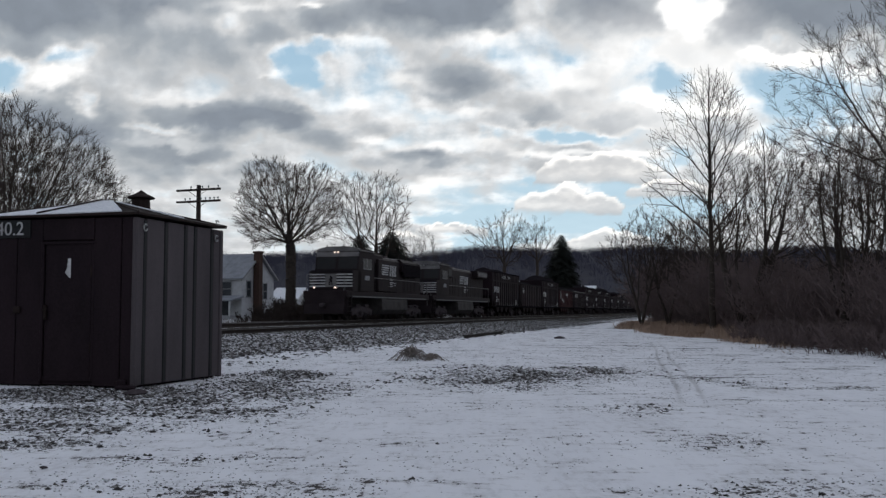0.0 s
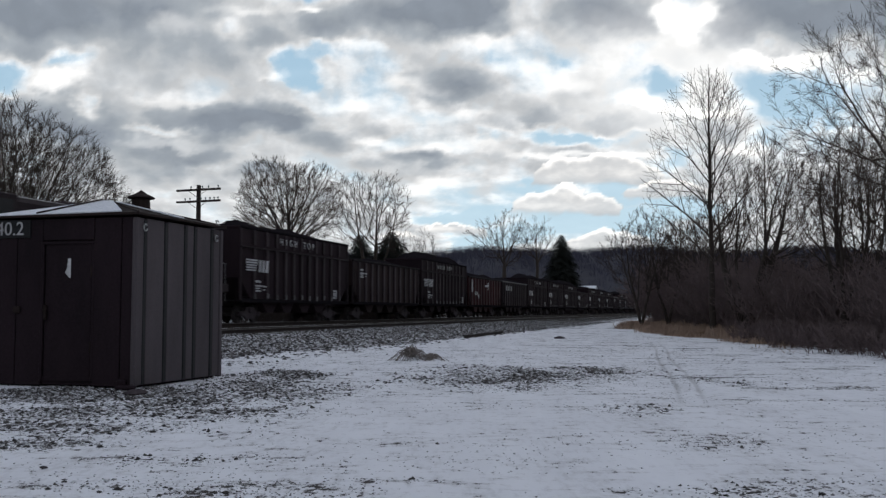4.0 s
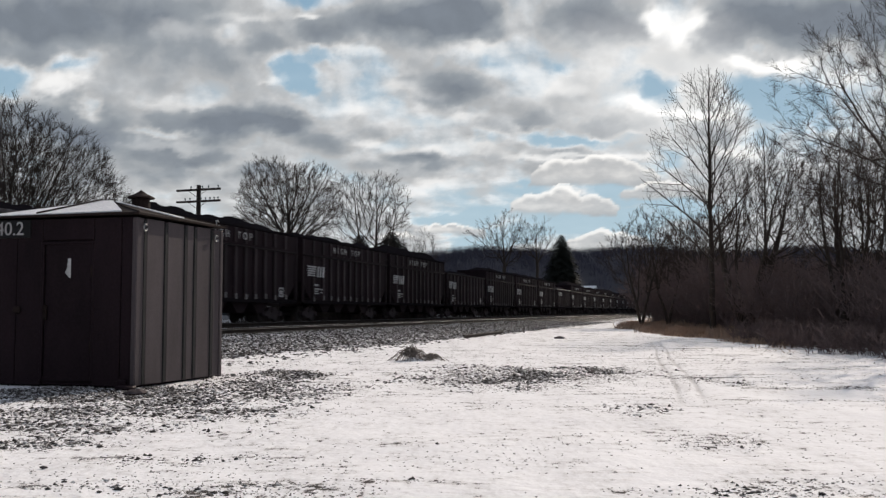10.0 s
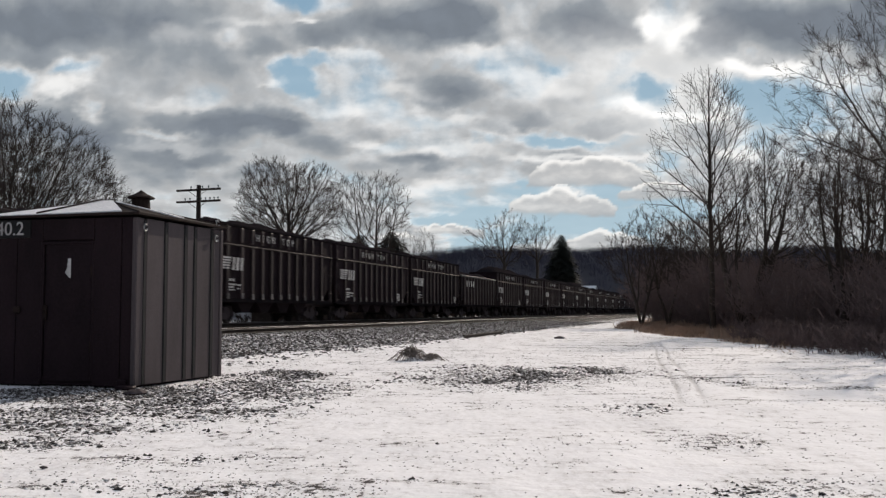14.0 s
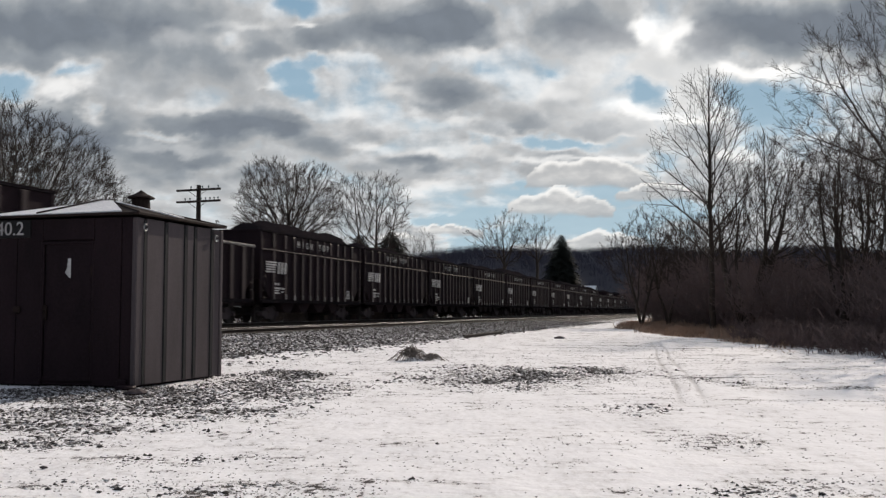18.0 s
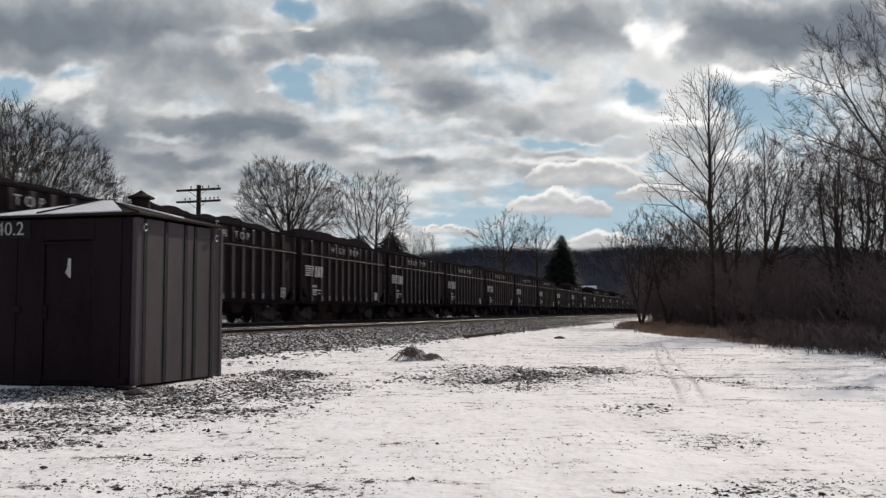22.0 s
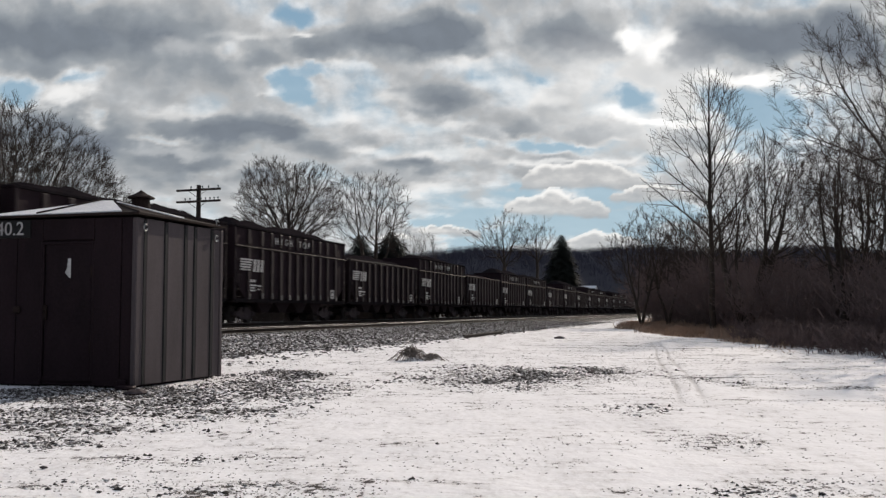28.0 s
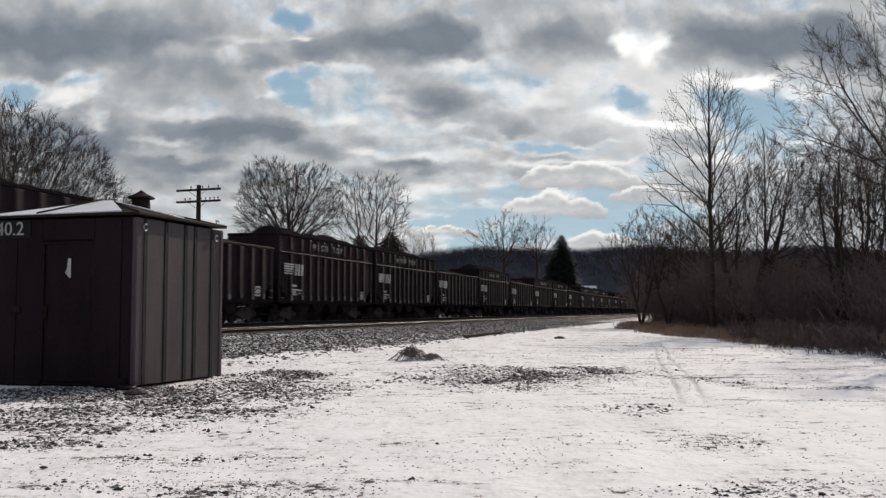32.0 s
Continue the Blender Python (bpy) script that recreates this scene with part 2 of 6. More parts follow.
def fbm(x, y, seed=0, octaves=4):
    """Smooth random height between about -1 and 1, on arrays."""
    r = np.random.RandomState(seed)
    out, amp, tot = np.zeros_like(x, dtype=float), 1.0, 0.0
    for o in range(octaves):
        for _ in range(4):
            a, ph = r.uniform(0, 2 * math.pi), r.uniform(0, 6.28)
            k = 2 ** o * r.uniform(0.7, 1.4)
            out += amp * np.sin(k * (x * math.cos(a) + y * math.sin(a)) + ph + 1.3 * np.sin(k * 0.6 * (y * math.cos(a) - x * math.sin(a)) + ph * 2))
        tot += amp * 2.2
        amp *= 0.55
    return out / tot


def rut(x, y):
    """Two narrow ruts in the snow that lead off towards the brush, 0 to 1."""
    away = np.abs(np.abs(x - 3.22 - (y - 12.6) * 0.199 - 0.05 * np.sin(y * 0.5)) - 0.15)
    return (1 - step(0.02, 0.13, away)) * step(11.0, 13, y) * (1 - step(31, 34, y))


def land(x, y):
    """Height of the ground."""
    x, y = np.asarray(x, dtype=float), np.asarray(y, dtype=float)
    n = x * ACROSS.x + y * ACROSS.y
    z = 0.10 * step(8.0, 15.5, n) + 0.06 * step(16.6, 17.9, n)
    z = z + 0.14 * step(21.3, 22.4, n)
    z = z - 0.12 * step(25.4, 27.5, n)
    far = np.hypot(x, y)
    rough = fbm(x * 0.55, y * 0.55, 3) * 0.022 + fbm(x * 2.2, y * 2.2, 5) * 0.011 + fbm(x * 5.5, y * 4.5, 7) * 0.0055 * (1 - step(25, 45, far))
    flat = step(17.4, 18.2, n) * (1 - step(25.2, 26.0, n))
    return z + rough * (1 - flat) * step(2.0, 6.0, far) - .02 * rut(x, y)

# ---- the cloud deck: a wide drifting sheet, white and grey with blue gaps ----
DECK = 280.0


def cloud_material():
    m, nodes, links = material("broken_cloud")
    mn = lambda op, a, b=0.0, c=0.0, clamp=False: math_node(nodes, links, op, a, b, c, clamp)

    def layer(name):
        at = nodes.new("ShaderNodeAttribute")
        at.attribute_name = name
        return at.outputs
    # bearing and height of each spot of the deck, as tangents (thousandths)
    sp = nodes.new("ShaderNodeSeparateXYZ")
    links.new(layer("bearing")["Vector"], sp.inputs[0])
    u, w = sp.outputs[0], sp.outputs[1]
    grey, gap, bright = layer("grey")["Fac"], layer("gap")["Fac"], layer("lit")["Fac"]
    # cloud coordinates: smaller and flatter towards the horizon
    ca = mn("MULTIPLY", u, 0.85)
    cb = mn("MULTIPLY", mn("LOGARITHM", mn("ADD", w, 110.0), 2.718), 300.0)
    cv = nodes.new("ShaderNodeCombineXYZ")
    links.new(ca, cv.inputs[0])
    links.new(cb, cv.inputs[1])
    st = cv
    n1 = nodes.new("ShaderNodeTexNoise")
    n1.inputs["Scale"].default_value, n1.inputs["Detail"].default_value = 0.019, 8
    n1.inputs["Roughness"].default_value = 0.62
    links.new(st.outputs[0], n1.inputs["Vector"])
    big = noise_tex(nodes, links, 0.0085, 3, 0.45, st.outputs[0], (0.6, 1.0, 1.0))
    mid = noise_tex(nodes, links, 0.020, 8, 0.52, st.outputs[0])
    # the same noise a little nearer to the sun, for the lit side of each billow
    sunward = nodes.new("ShaderNodeVectorMath")
    sunward.operation = "ADD"
    links.new(st.outputs[0], sunward.inputs[0])
    sunward.inputs[1].default_value = (5.0, 11.0, 0)
    mid2 = noise_tex(nodes, links, 0.020, 8, 0.52, sunward.outputs[0])
    lit = mn("SUBTRACT", mid, mid2)
    bump = noise_tex(nodes, links, 0.048, 4, 0.5, st.outputs[0])
    bump2 = noise_tex(nodes, links, 0.048, 4, 0.5, sunward.outputs[0])
    # rounded puffs
    warp = nodes.new("ShaderNodeVectorMath")
    warp.operation = "MULTIPLY_ADD"
    links.new(n1.outputs["Color"], warp.inputs[0])
    warp.inputs[1].default_value = (45, 45, 0)
    links.new(st.outputs[0], warp.inputs[2])
    puff = nodes.new("ShaderNodeTexVoronoi")
    puff.feature = "SMOOTH_F1"
    puff.inputs["Scale"].default_value, puff.inputs["Smoothness"].default_value = 0.021, 0.35
    puff.inputs["Detail"].default_value, puff.inputs["Roughness"].default_value = 2.0, 0.5
    links.new(warp.outputs[0], puff.inputs["Vector"])
    # how thick the cloud is: open sky, white fringes, grey hearts
    layout = mn("ADD", mn("ADD", mn("MULTIPLY", grey, 0.55), 0.58), mn("MULTIPLY", gap, -0.58))
    layout = mn("ADD", layout, mn("MULTIPLY_ADD", big, 0.5, -0.25))
    puffs = mn("MULTIPLY_ADD", puff.outputs["Distance"], -1.0, 0.45)
    thick = mn("ADD", layout, mn("ADD", mn("MULTIPLY_ADD", mid, 0.7, -0.35), mn("MULTIPLY", puffs, 0.34)))
    heart = mn("ADD", layout, mn("ADD", mn("MULTIPLY_ADD", mid, 0.30, -0.15), mn("MULTIPLY", puffs, 0.27)))
    blue = mixed(nodes, links, mn("DIVIDE", w, 260.0, clamp=True), (0.50, 0.67, 0.77), (0.26, 0.435, 0.60))
    col = ramp(nodes, links, heart, [(0.2, (0.92, 0.91, 0.90)), (0.38, (0.72, 0.725, 0.73)), (0.53, (0.54, 0.558, 0.575)), (0.70, (0.35, 0.384, 0.42)), (0.96, (0.228, 0.26, 0.305))])
    # the sunward flank of each billow is bright, the lee side dim, most at the rims
    flank = mn("ADD", mn("MULTIPLY", lit, 2.2), mn("MULTIPLY", mn("SUBTRACT", bump, bump2), 0.8))
    flank = mn("MAXIMUM", mn("MINIMUM", flank, 0.45), -0.2)
    rimmed = ramp(nodes, links, heart, [(0.30, 1.0), (0.62, 0.18)])
    col = mixed(nodes, links, 1.0, col, mn("MULTIPLY_ADD", flank, rimmed, 1.0), "MULTIPLY")
    col = mixed(nodes, links, mn("MULTIPLY", bright, 0.85, clamp=True), col, (1.35, 1.33, 1.3))
    veil = ramp(nodes, links, thick, [(0.0, 0.05), (0.14, 0.24), (0.28, 0.68), (0.44, 1.0)])
    col = mixed(nodes, links, veil, blue, col)
    # heaps of cumulus low over the hills
    edge = mn("ADD", layer("rim")["Fac"], mn("MULTIPLY_ADD", bump, 0.6, -0.30))
    puffy = ramp(nodes, links, edge, [(0.0, (0.50, 0.52, 0.54)), (0.22, (0.64, 0.645, 0.65)), (0.45, (0.90, 0.89, 0.87)), (0.7, (1.14, 1.12, 1.09))])
    col = mixed(nodes, links, mn("MULTIPLY", layer("heap")["Fac"], 0.92), col, puffy)
    em = nodes.new("ShaderNodeEmission")
    em.inputs[1].default_value = 1.05
    links.new(col, em.inputs[0])
    out = nodes.new("ShaderNodeOutputMaterial")
    links.new(em.outputs[0], out.inputs[0])
    return m


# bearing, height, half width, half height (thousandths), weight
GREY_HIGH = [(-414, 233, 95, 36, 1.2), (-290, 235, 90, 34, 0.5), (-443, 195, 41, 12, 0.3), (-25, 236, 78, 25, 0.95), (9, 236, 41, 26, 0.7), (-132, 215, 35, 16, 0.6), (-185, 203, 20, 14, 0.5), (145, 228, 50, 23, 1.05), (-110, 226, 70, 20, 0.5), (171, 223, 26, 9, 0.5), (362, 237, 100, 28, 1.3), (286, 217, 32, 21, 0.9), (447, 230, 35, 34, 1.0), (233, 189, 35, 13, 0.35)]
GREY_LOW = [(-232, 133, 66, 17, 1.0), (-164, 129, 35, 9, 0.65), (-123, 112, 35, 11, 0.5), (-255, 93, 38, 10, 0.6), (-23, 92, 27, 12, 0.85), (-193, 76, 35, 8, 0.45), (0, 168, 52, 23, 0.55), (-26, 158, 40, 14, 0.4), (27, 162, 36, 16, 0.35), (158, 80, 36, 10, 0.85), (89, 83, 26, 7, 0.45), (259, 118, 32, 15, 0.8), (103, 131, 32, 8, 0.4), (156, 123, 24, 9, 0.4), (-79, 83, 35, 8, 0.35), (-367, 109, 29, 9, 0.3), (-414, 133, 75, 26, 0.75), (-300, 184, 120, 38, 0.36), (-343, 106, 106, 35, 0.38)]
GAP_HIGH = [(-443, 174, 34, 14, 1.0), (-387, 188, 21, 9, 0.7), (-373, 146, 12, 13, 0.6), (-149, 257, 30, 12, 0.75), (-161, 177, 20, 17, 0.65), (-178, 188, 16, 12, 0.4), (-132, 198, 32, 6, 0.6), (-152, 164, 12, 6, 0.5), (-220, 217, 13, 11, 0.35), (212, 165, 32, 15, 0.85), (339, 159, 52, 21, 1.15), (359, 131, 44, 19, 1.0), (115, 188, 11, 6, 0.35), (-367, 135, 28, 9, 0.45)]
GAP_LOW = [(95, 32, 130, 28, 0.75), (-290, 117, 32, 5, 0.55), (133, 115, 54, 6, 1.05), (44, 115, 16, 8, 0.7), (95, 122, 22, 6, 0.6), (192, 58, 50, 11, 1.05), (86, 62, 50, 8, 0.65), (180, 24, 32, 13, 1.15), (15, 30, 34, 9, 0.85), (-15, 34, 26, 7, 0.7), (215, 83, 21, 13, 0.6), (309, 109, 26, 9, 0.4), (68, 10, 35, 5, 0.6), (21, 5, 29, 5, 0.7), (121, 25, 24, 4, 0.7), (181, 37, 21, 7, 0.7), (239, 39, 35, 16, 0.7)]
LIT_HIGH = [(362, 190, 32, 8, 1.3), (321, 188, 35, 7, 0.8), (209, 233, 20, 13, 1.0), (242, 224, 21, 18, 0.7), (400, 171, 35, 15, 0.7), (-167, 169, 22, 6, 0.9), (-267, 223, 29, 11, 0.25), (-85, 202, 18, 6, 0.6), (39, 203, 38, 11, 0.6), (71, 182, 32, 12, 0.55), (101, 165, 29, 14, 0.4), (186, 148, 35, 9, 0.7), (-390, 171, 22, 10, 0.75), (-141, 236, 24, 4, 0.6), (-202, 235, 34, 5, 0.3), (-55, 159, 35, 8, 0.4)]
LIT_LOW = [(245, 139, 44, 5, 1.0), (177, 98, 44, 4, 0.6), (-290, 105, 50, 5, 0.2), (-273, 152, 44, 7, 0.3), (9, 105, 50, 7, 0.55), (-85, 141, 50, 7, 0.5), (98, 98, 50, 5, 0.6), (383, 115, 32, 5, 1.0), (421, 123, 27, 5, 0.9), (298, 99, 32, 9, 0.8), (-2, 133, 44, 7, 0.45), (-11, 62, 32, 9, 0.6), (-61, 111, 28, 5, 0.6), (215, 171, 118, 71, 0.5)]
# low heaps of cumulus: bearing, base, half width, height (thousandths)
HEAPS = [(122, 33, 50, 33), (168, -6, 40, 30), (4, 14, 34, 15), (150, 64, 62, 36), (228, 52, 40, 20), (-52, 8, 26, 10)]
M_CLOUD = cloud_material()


def cloud_deck():
    """The deck as a fine grid that thickens, thins and brightens by cloud banks; its far edge turns down to the horizon."""
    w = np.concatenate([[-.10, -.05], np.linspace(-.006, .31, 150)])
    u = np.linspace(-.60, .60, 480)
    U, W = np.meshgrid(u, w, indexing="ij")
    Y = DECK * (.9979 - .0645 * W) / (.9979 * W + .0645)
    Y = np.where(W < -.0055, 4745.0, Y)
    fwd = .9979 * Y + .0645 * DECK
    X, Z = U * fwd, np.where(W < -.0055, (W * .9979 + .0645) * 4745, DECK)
    wings = []
    for side, k0 in ((-1, (1.0, .5, .15)), (1, (.15, .5, 1.0))):
        edge = X[0 if side < 0 else -1]
        wings.append(np.array([edge + k * (side * 4200 - edge) for k in k0]))
    X = np.concatenate([wings[0], X, wings[1]])
    grow_ = lambda a: np.concatenate([a[:1]] * 3 + [a] + [a[-1:]] * 3)
    Y, Z, W, fwd = grow_(Y), grow_(Z), grow_(W), grow_(fwd)
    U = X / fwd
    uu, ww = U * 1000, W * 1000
    # ragged edges: the banks are shifted by turbulence, finer towards the horizon
    sh = np.array([noise.turbulence_vector(Vector((a * .013, math.log(max(b, -60) + 110) * 5.4, 0)), 5, False, noise_basis="PERLIN_ORIGINAL", amplitude_scale=.6, frequency_scale=2.1) for a, b in zip(uu.ravel(), ww.ravel())])
    sx, sy = sh[:, 0].reshape(uu.shape) * 20, sh[:, 1].reshape(uu.shape) * 11

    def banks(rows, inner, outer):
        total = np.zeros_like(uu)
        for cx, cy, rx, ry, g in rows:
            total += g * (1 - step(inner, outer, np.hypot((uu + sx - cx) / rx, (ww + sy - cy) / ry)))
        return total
    # heaps: round lobes on a flat base, bright at the rim and dim at heart
    rnd = random.Random(5)
    cover, rim = np.zeros_like(uu), np.zeros_like(uu)
    for cx, base, hw, h in HEAPS:
        inside = np.full_like(uu, -99.0)
        for k in range(13):
            q = -.92 + 1.84 * k / 12 + rnd.uniform(-.06, .06)
            rad = h * rnd.uniform(.28, .46) * (1 - .35 * abs(q))
            mid = base + rad * .6 + (h - 1.5 * rad) * (1 - q * q) * rnd.uniform(.35, 1.0)
            inside = np.maximum(inside, rad - np.hypot((uu + sx * .22 - cx - q * hw) * .9, ww + sy * .25 - mid))
            body = rad - np.maximum(np.abs(uu + sx * .3 - cx - q * hw) * .8, np.abs(ww + sy * .3 - (base + mid) / 2) * 2 * rad / max(mid - base + rad, 1))
            inside = np.maximum(inside, body)
        inside = np.minimum(inside, (ww + sy * .5 - base) * .35)
        cover = np.maximum(cover, step(-.6, 1.0, inside))
        rim = np.where(inside > -1, np.maximum(rim, np.clip((ww - base) / h, 0, 1) * (1 - .65 * step(1.0, h * .2, inside))), rim)
    i = np.arange(X.size).reshape(X.shape)
    f = np.stack([i[:-1, :-1], i[1:, :-1], i[1:, 1:], i[:-1, 1:]], -1).reshape(-1, 4)
    me = fast_mesh("backdrop", np.stack([X, Y, Z], -1).reshape(-1, 3), f, M_CLOUD, True)
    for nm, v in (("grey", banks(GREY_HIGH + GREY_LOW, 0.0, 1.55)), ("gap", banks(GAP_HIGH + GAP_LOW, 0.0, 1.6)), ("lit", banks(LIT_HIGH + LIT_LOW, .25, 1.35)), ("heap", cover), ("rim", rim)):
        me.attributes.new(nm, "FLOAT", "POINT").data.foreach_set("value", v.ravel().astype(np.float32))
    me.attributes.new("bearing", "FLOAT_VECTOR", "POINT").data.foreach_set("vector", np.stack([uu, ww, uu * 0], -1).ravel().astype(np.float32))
    return tagged(new("backdrop", me), "broken white and grey cloud deck with blue gaps", "sky", kind="structure")


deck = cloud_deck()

# ---- ground: one sheet of snow and stones out to the horizon ----
# patches where stones show through the snow: x, y, half width, half length, weight
# patches at x -5.2 and -6.4 also darken the hut's shadow with stone
BARE = [(1.6, 16.6, 1.9, 1.6, .8), (0.5, 15.6, .7, 1.0, .75), (2.8, 17.6, 1.0, 1.5, .75), (1.1, 13.9, .35, .7, .7), (0.6, 18.6, 1.0, 1.2, .5), (-0.3, 16.2, .9, .8, .5),
        (-1.0, 15.3, 1.0, .5, .42), (-5.2, 12.7, 1.7, 1.3, 1.1), (-6.4, 12.4, 1.4, 1.3, 1.35), (-2.85, 14.4, 1.1, 1.6, .62), (-2.4, 16.6, 1.0, 1.2, .62), (-3.6, 12.4, 1.0, 1.0, .7), (-3.1, 11.6, 1.2, .7, .62), (-4.3, 10.6, 1.6, .7, .66), (-3.2, 10.2, 1.2, .6, .6),
        (-2.4, 10.6, .9, .6, .6), (-4.0, 9.2, 1.4, .5, .75), (-3.4, 8.0, .9, .45, .65), (-2.9, 8.9, .9, .35, .55), (-2.0, 7.2, .9, .35, .32), (-2.2, 6.1, .8, .22, .32),
        (-1.0, 5.95, .8, .25, .42), (-.2, 6.25, .5, .16, .42), (1.9, 6.0, .7, .25, .45), (2.3, 6.25, .5, .2, .4), (2.4, 8.3, .4, .5, .4), (2.2, 11.0, .5, .7, .42), (-4.2, 10.2, 2.8, 2.4, .5), (-2.6, 13.2, 1.6, 2.4, .5), (1.4, 16.4, 2.6, 2.6, .45)]


def bareness(x, y, streaks=True):
    """How far stones show through the snow, 0 to about 1."""
    x, y = np.asarray(x, dtype=float), np.asarray(y, dtype=float)
    n = x * ACROSS.x + y * ACROSS.y
    wob = fbm(x * 0.5, y * 0.35, 11) * 1.6
    rag = fbm(x * 1.5, y * .55, 41, 6) + .5 * fbm(x * 5.0, y * 1.6, 43, 3)
    b = (0.62 + .7 * step(36, 62, y)) * step(10.3, 10.95, n + .9 * step(24, 32, y) + wob * .22) * (1 - step(34.0, 40.0, n))
    b = np.maximum(b, 1.4 * step(26.0, 27.5, n) * (1 - step(110, 130, n)))
    b = np.maximum(b, 1.5 * step(17.2, 17.8, n) * (1 - step(26.5, 27.5, n)))
    for cx, cy, rx, ry, g in BARE:
        d = np.hypot((x - cx) / rx, (y - cy) / ry) * .8 + 0.5 * rag
        b = np.maximum(b, g * (1 - step(0.0, 1.5, d)))
    # thin wind-blown streaks all over the yard
    streak = fbm(x * 1.1, y * 4.2, 47, 5)
    if streaks:
        b = np.maximum(b, (.5 + .5 * step(2, 5, x)) * step(0.15, 0.8, streak) * step(9, 14, y))
    b = np.maximum(b, 0.14 * step(11, 16, y))
    # ballast farther along the line, darkened for its backlit stones' shaded sides
    b = np.maximum(b, 2.4 * step(48, 80, y) * step(11.0, 12.5, n) * (1 - step(26.0, 27.0, n)))
    return np.clip(b, 0, 2.4)


def grassiness(x, y):
    """Where dry grass stands at the edge of the brush."""
    x, y = np.asarray(x, dtype=float), np.asarray(y, dtype=float)
    edge = 9.6 + np.maximum(0, y - 50) * .2 + 1.7 * fbm(x * 0.1 + 3, y * 0.16, 23) + 1.2 * fbm(x * .8, y * .8, 29) + 1.1 * step(24, 18, y)
    n = x * ACROSS.x + y * ACROSS.y
    clump = step(-.1, .35, fbm(x * .55 + 5, y * .30, 61, 4))
    return step(0, 0.9, x - edge) * (1 - step(9.5, 10.5, n)) * step(12, 17, y) * np.maximum(step(29, 34, y), clump * .15)


def ground_material():
    m, nodes, links = material("snow_and_stones")
    co = nodes.new("ShaderNodeTexCoord").outputs["Object"]
    at = lambda nm: nodes.new("ShaderNodeAttribute")
    bare, grass = at("b"), at("g")
    bare.attribute_name, grass.attribute_name = "bare", "grass"
    mn = lambda op, a, b=0.0, c=0.0, clamp=False: math_node(nodes, links, op, a, b, c, clamp)
    fine = noise_tex(nodes, links, 15.0, 5, 0.7, co, (1, 0.3, 1))
    mid = noise_tex(nodes, links, 1.6, 5, 0.6, co, (1, 0.3, 1))
    peb = nodes.new("ShaderNodeTexVoronoi")
    peb.inputs["Scale"].default_value = 19.0
    links.new(co, peb.inputs["Vector"])
    k = mn("ADD", mn("MULTIPLY_ADD", bare.outputs["Fac"], 0.33, -0.06), mn("MULTIPLY_ADD", fine, 1.1, -0.55))
    k = mn("ADD", k, mn("MULTIPLY_ADD", mid, 0.55, -0.28))
    # fine wind-swept streaks
    st = noise_tex(nodes, links, 2.2, 8, 0.78, co, (0.8, 1.8, 1))
    k = mn("ADD", k, mn("MULTIPLY", mn("MAXIMUM", mn("SUBTRACT", st, 0.505), 0.0), 2.7))
    # single stones stand dry or under snow
    cell = nodes.new("ShaderNodeSeparateColor")
    links.new(peb.outputs["Color"], cell.inputs[0])
    each = mn("MULTIPLY", mn("MULTIPLY_ADD", cell.outputs[1], 1.0, -0.5), mn("MINIMUM", mn("MULTIPLY", bare.outputs["Fac"], 1.15), 1.0))
    k = mn("ADD", k, each)
    show = ramp(nodes, links, k, [(0.29, 0.0), (0.335, 1.0)])
    stone = mixed(nodes, links, peb.outputs["Color"], (0.034, 0.031, 0.030), (0.108, 0.099, 0.093))
    # oily grime between the rails; also paints the shaded far ballast
    stone = mixed(nodes, links, ramp(nodes, links, mn("SUBTRACT", bare.outputs["Fac"], 0.5), [(0.5, 0.0), (0.85, 0.8)]), stone, (0.022, 0.018, 0.016))
    snow = mixed(nodes, links, ramp(nodes, links, mid, [(0.3, 0.0), (0.7, 1.0)]), (0.88, 0.88, 0.90), (0.80, 0.80, 0.82))
    thin = ramp(nodes, links, mn("ADD", k, 0.16), [(0.14, 0.0), (0.46, 0.45)])
    snow = mixed(nodes, links, thin, snow, (0.42, 0.40, 0.39))
    col = mixed(nodes, links, show, snow, stone)
    drift = noise_tex(nodes, links, 7.0, 4, 0.6, co)
    # two wheel ruts of packed snow towards the brush; the grey also paints their shade
    sp = nodes.new("ShaderNodeSeparateXYZ")
    links.new(co, sp.inputs[0])
    px, py = sp.outputs[0], sp.outputs[1]
    off = mn("SUBTRACT", mn("SUBTRACT", px, mn("MULTIPLY_ADD", py, 0.199, 0.7126)), mn("MULTIPLY", mn("SINE", mn("MULTIPLY", py, 0.5)), 0.05))
    off = mn("ABSOLUTE", mn("SUBTRACT", mn("ABSOLUTE", off), 0.15))
    groove = ramp(nodes, links, mn("ADD", off, mn("MULTIPLY_ADD", fine, 0.16, -0.08)), [(0.004, 1.0), (0.05, 0.0)])
    groove = mn("MULTIPLY", groove, mn("MULTIPLY", ramp(nodes, links, mn("MULTIPLY", py, 0.02), [(0.22, 0.0), (0.28, 1.0)]), ramp(nodes, links, mn("MULTIPLY", py, 0.02), [(0.60, 1.0), (0.68, 0.0)])))
    col = mixed(nodes, links, mn("MULTIPLY", groove, mn("MULTIPLY_ADD", mid, 1.0, -0.05)), col, (0.36, 0.345, 0.335))
    straw = mixed(nodes, links, fine, (0.15, 0.104, 0.078), (0.25, 0.178, 0.132))
    col = mixed(nodes, links, mn("MULTIPLY", grass.outputs["Fac"], 1.0, clamp=True), col, straw)
    hgt = mn("ADD", mn("MULTIPLY", peb.outputs["Distance"], mn("MULTIPLY", show, -1.0)), mn("SUBTRACT", drift, mn("MULTIPLY", groove, 0.6)))
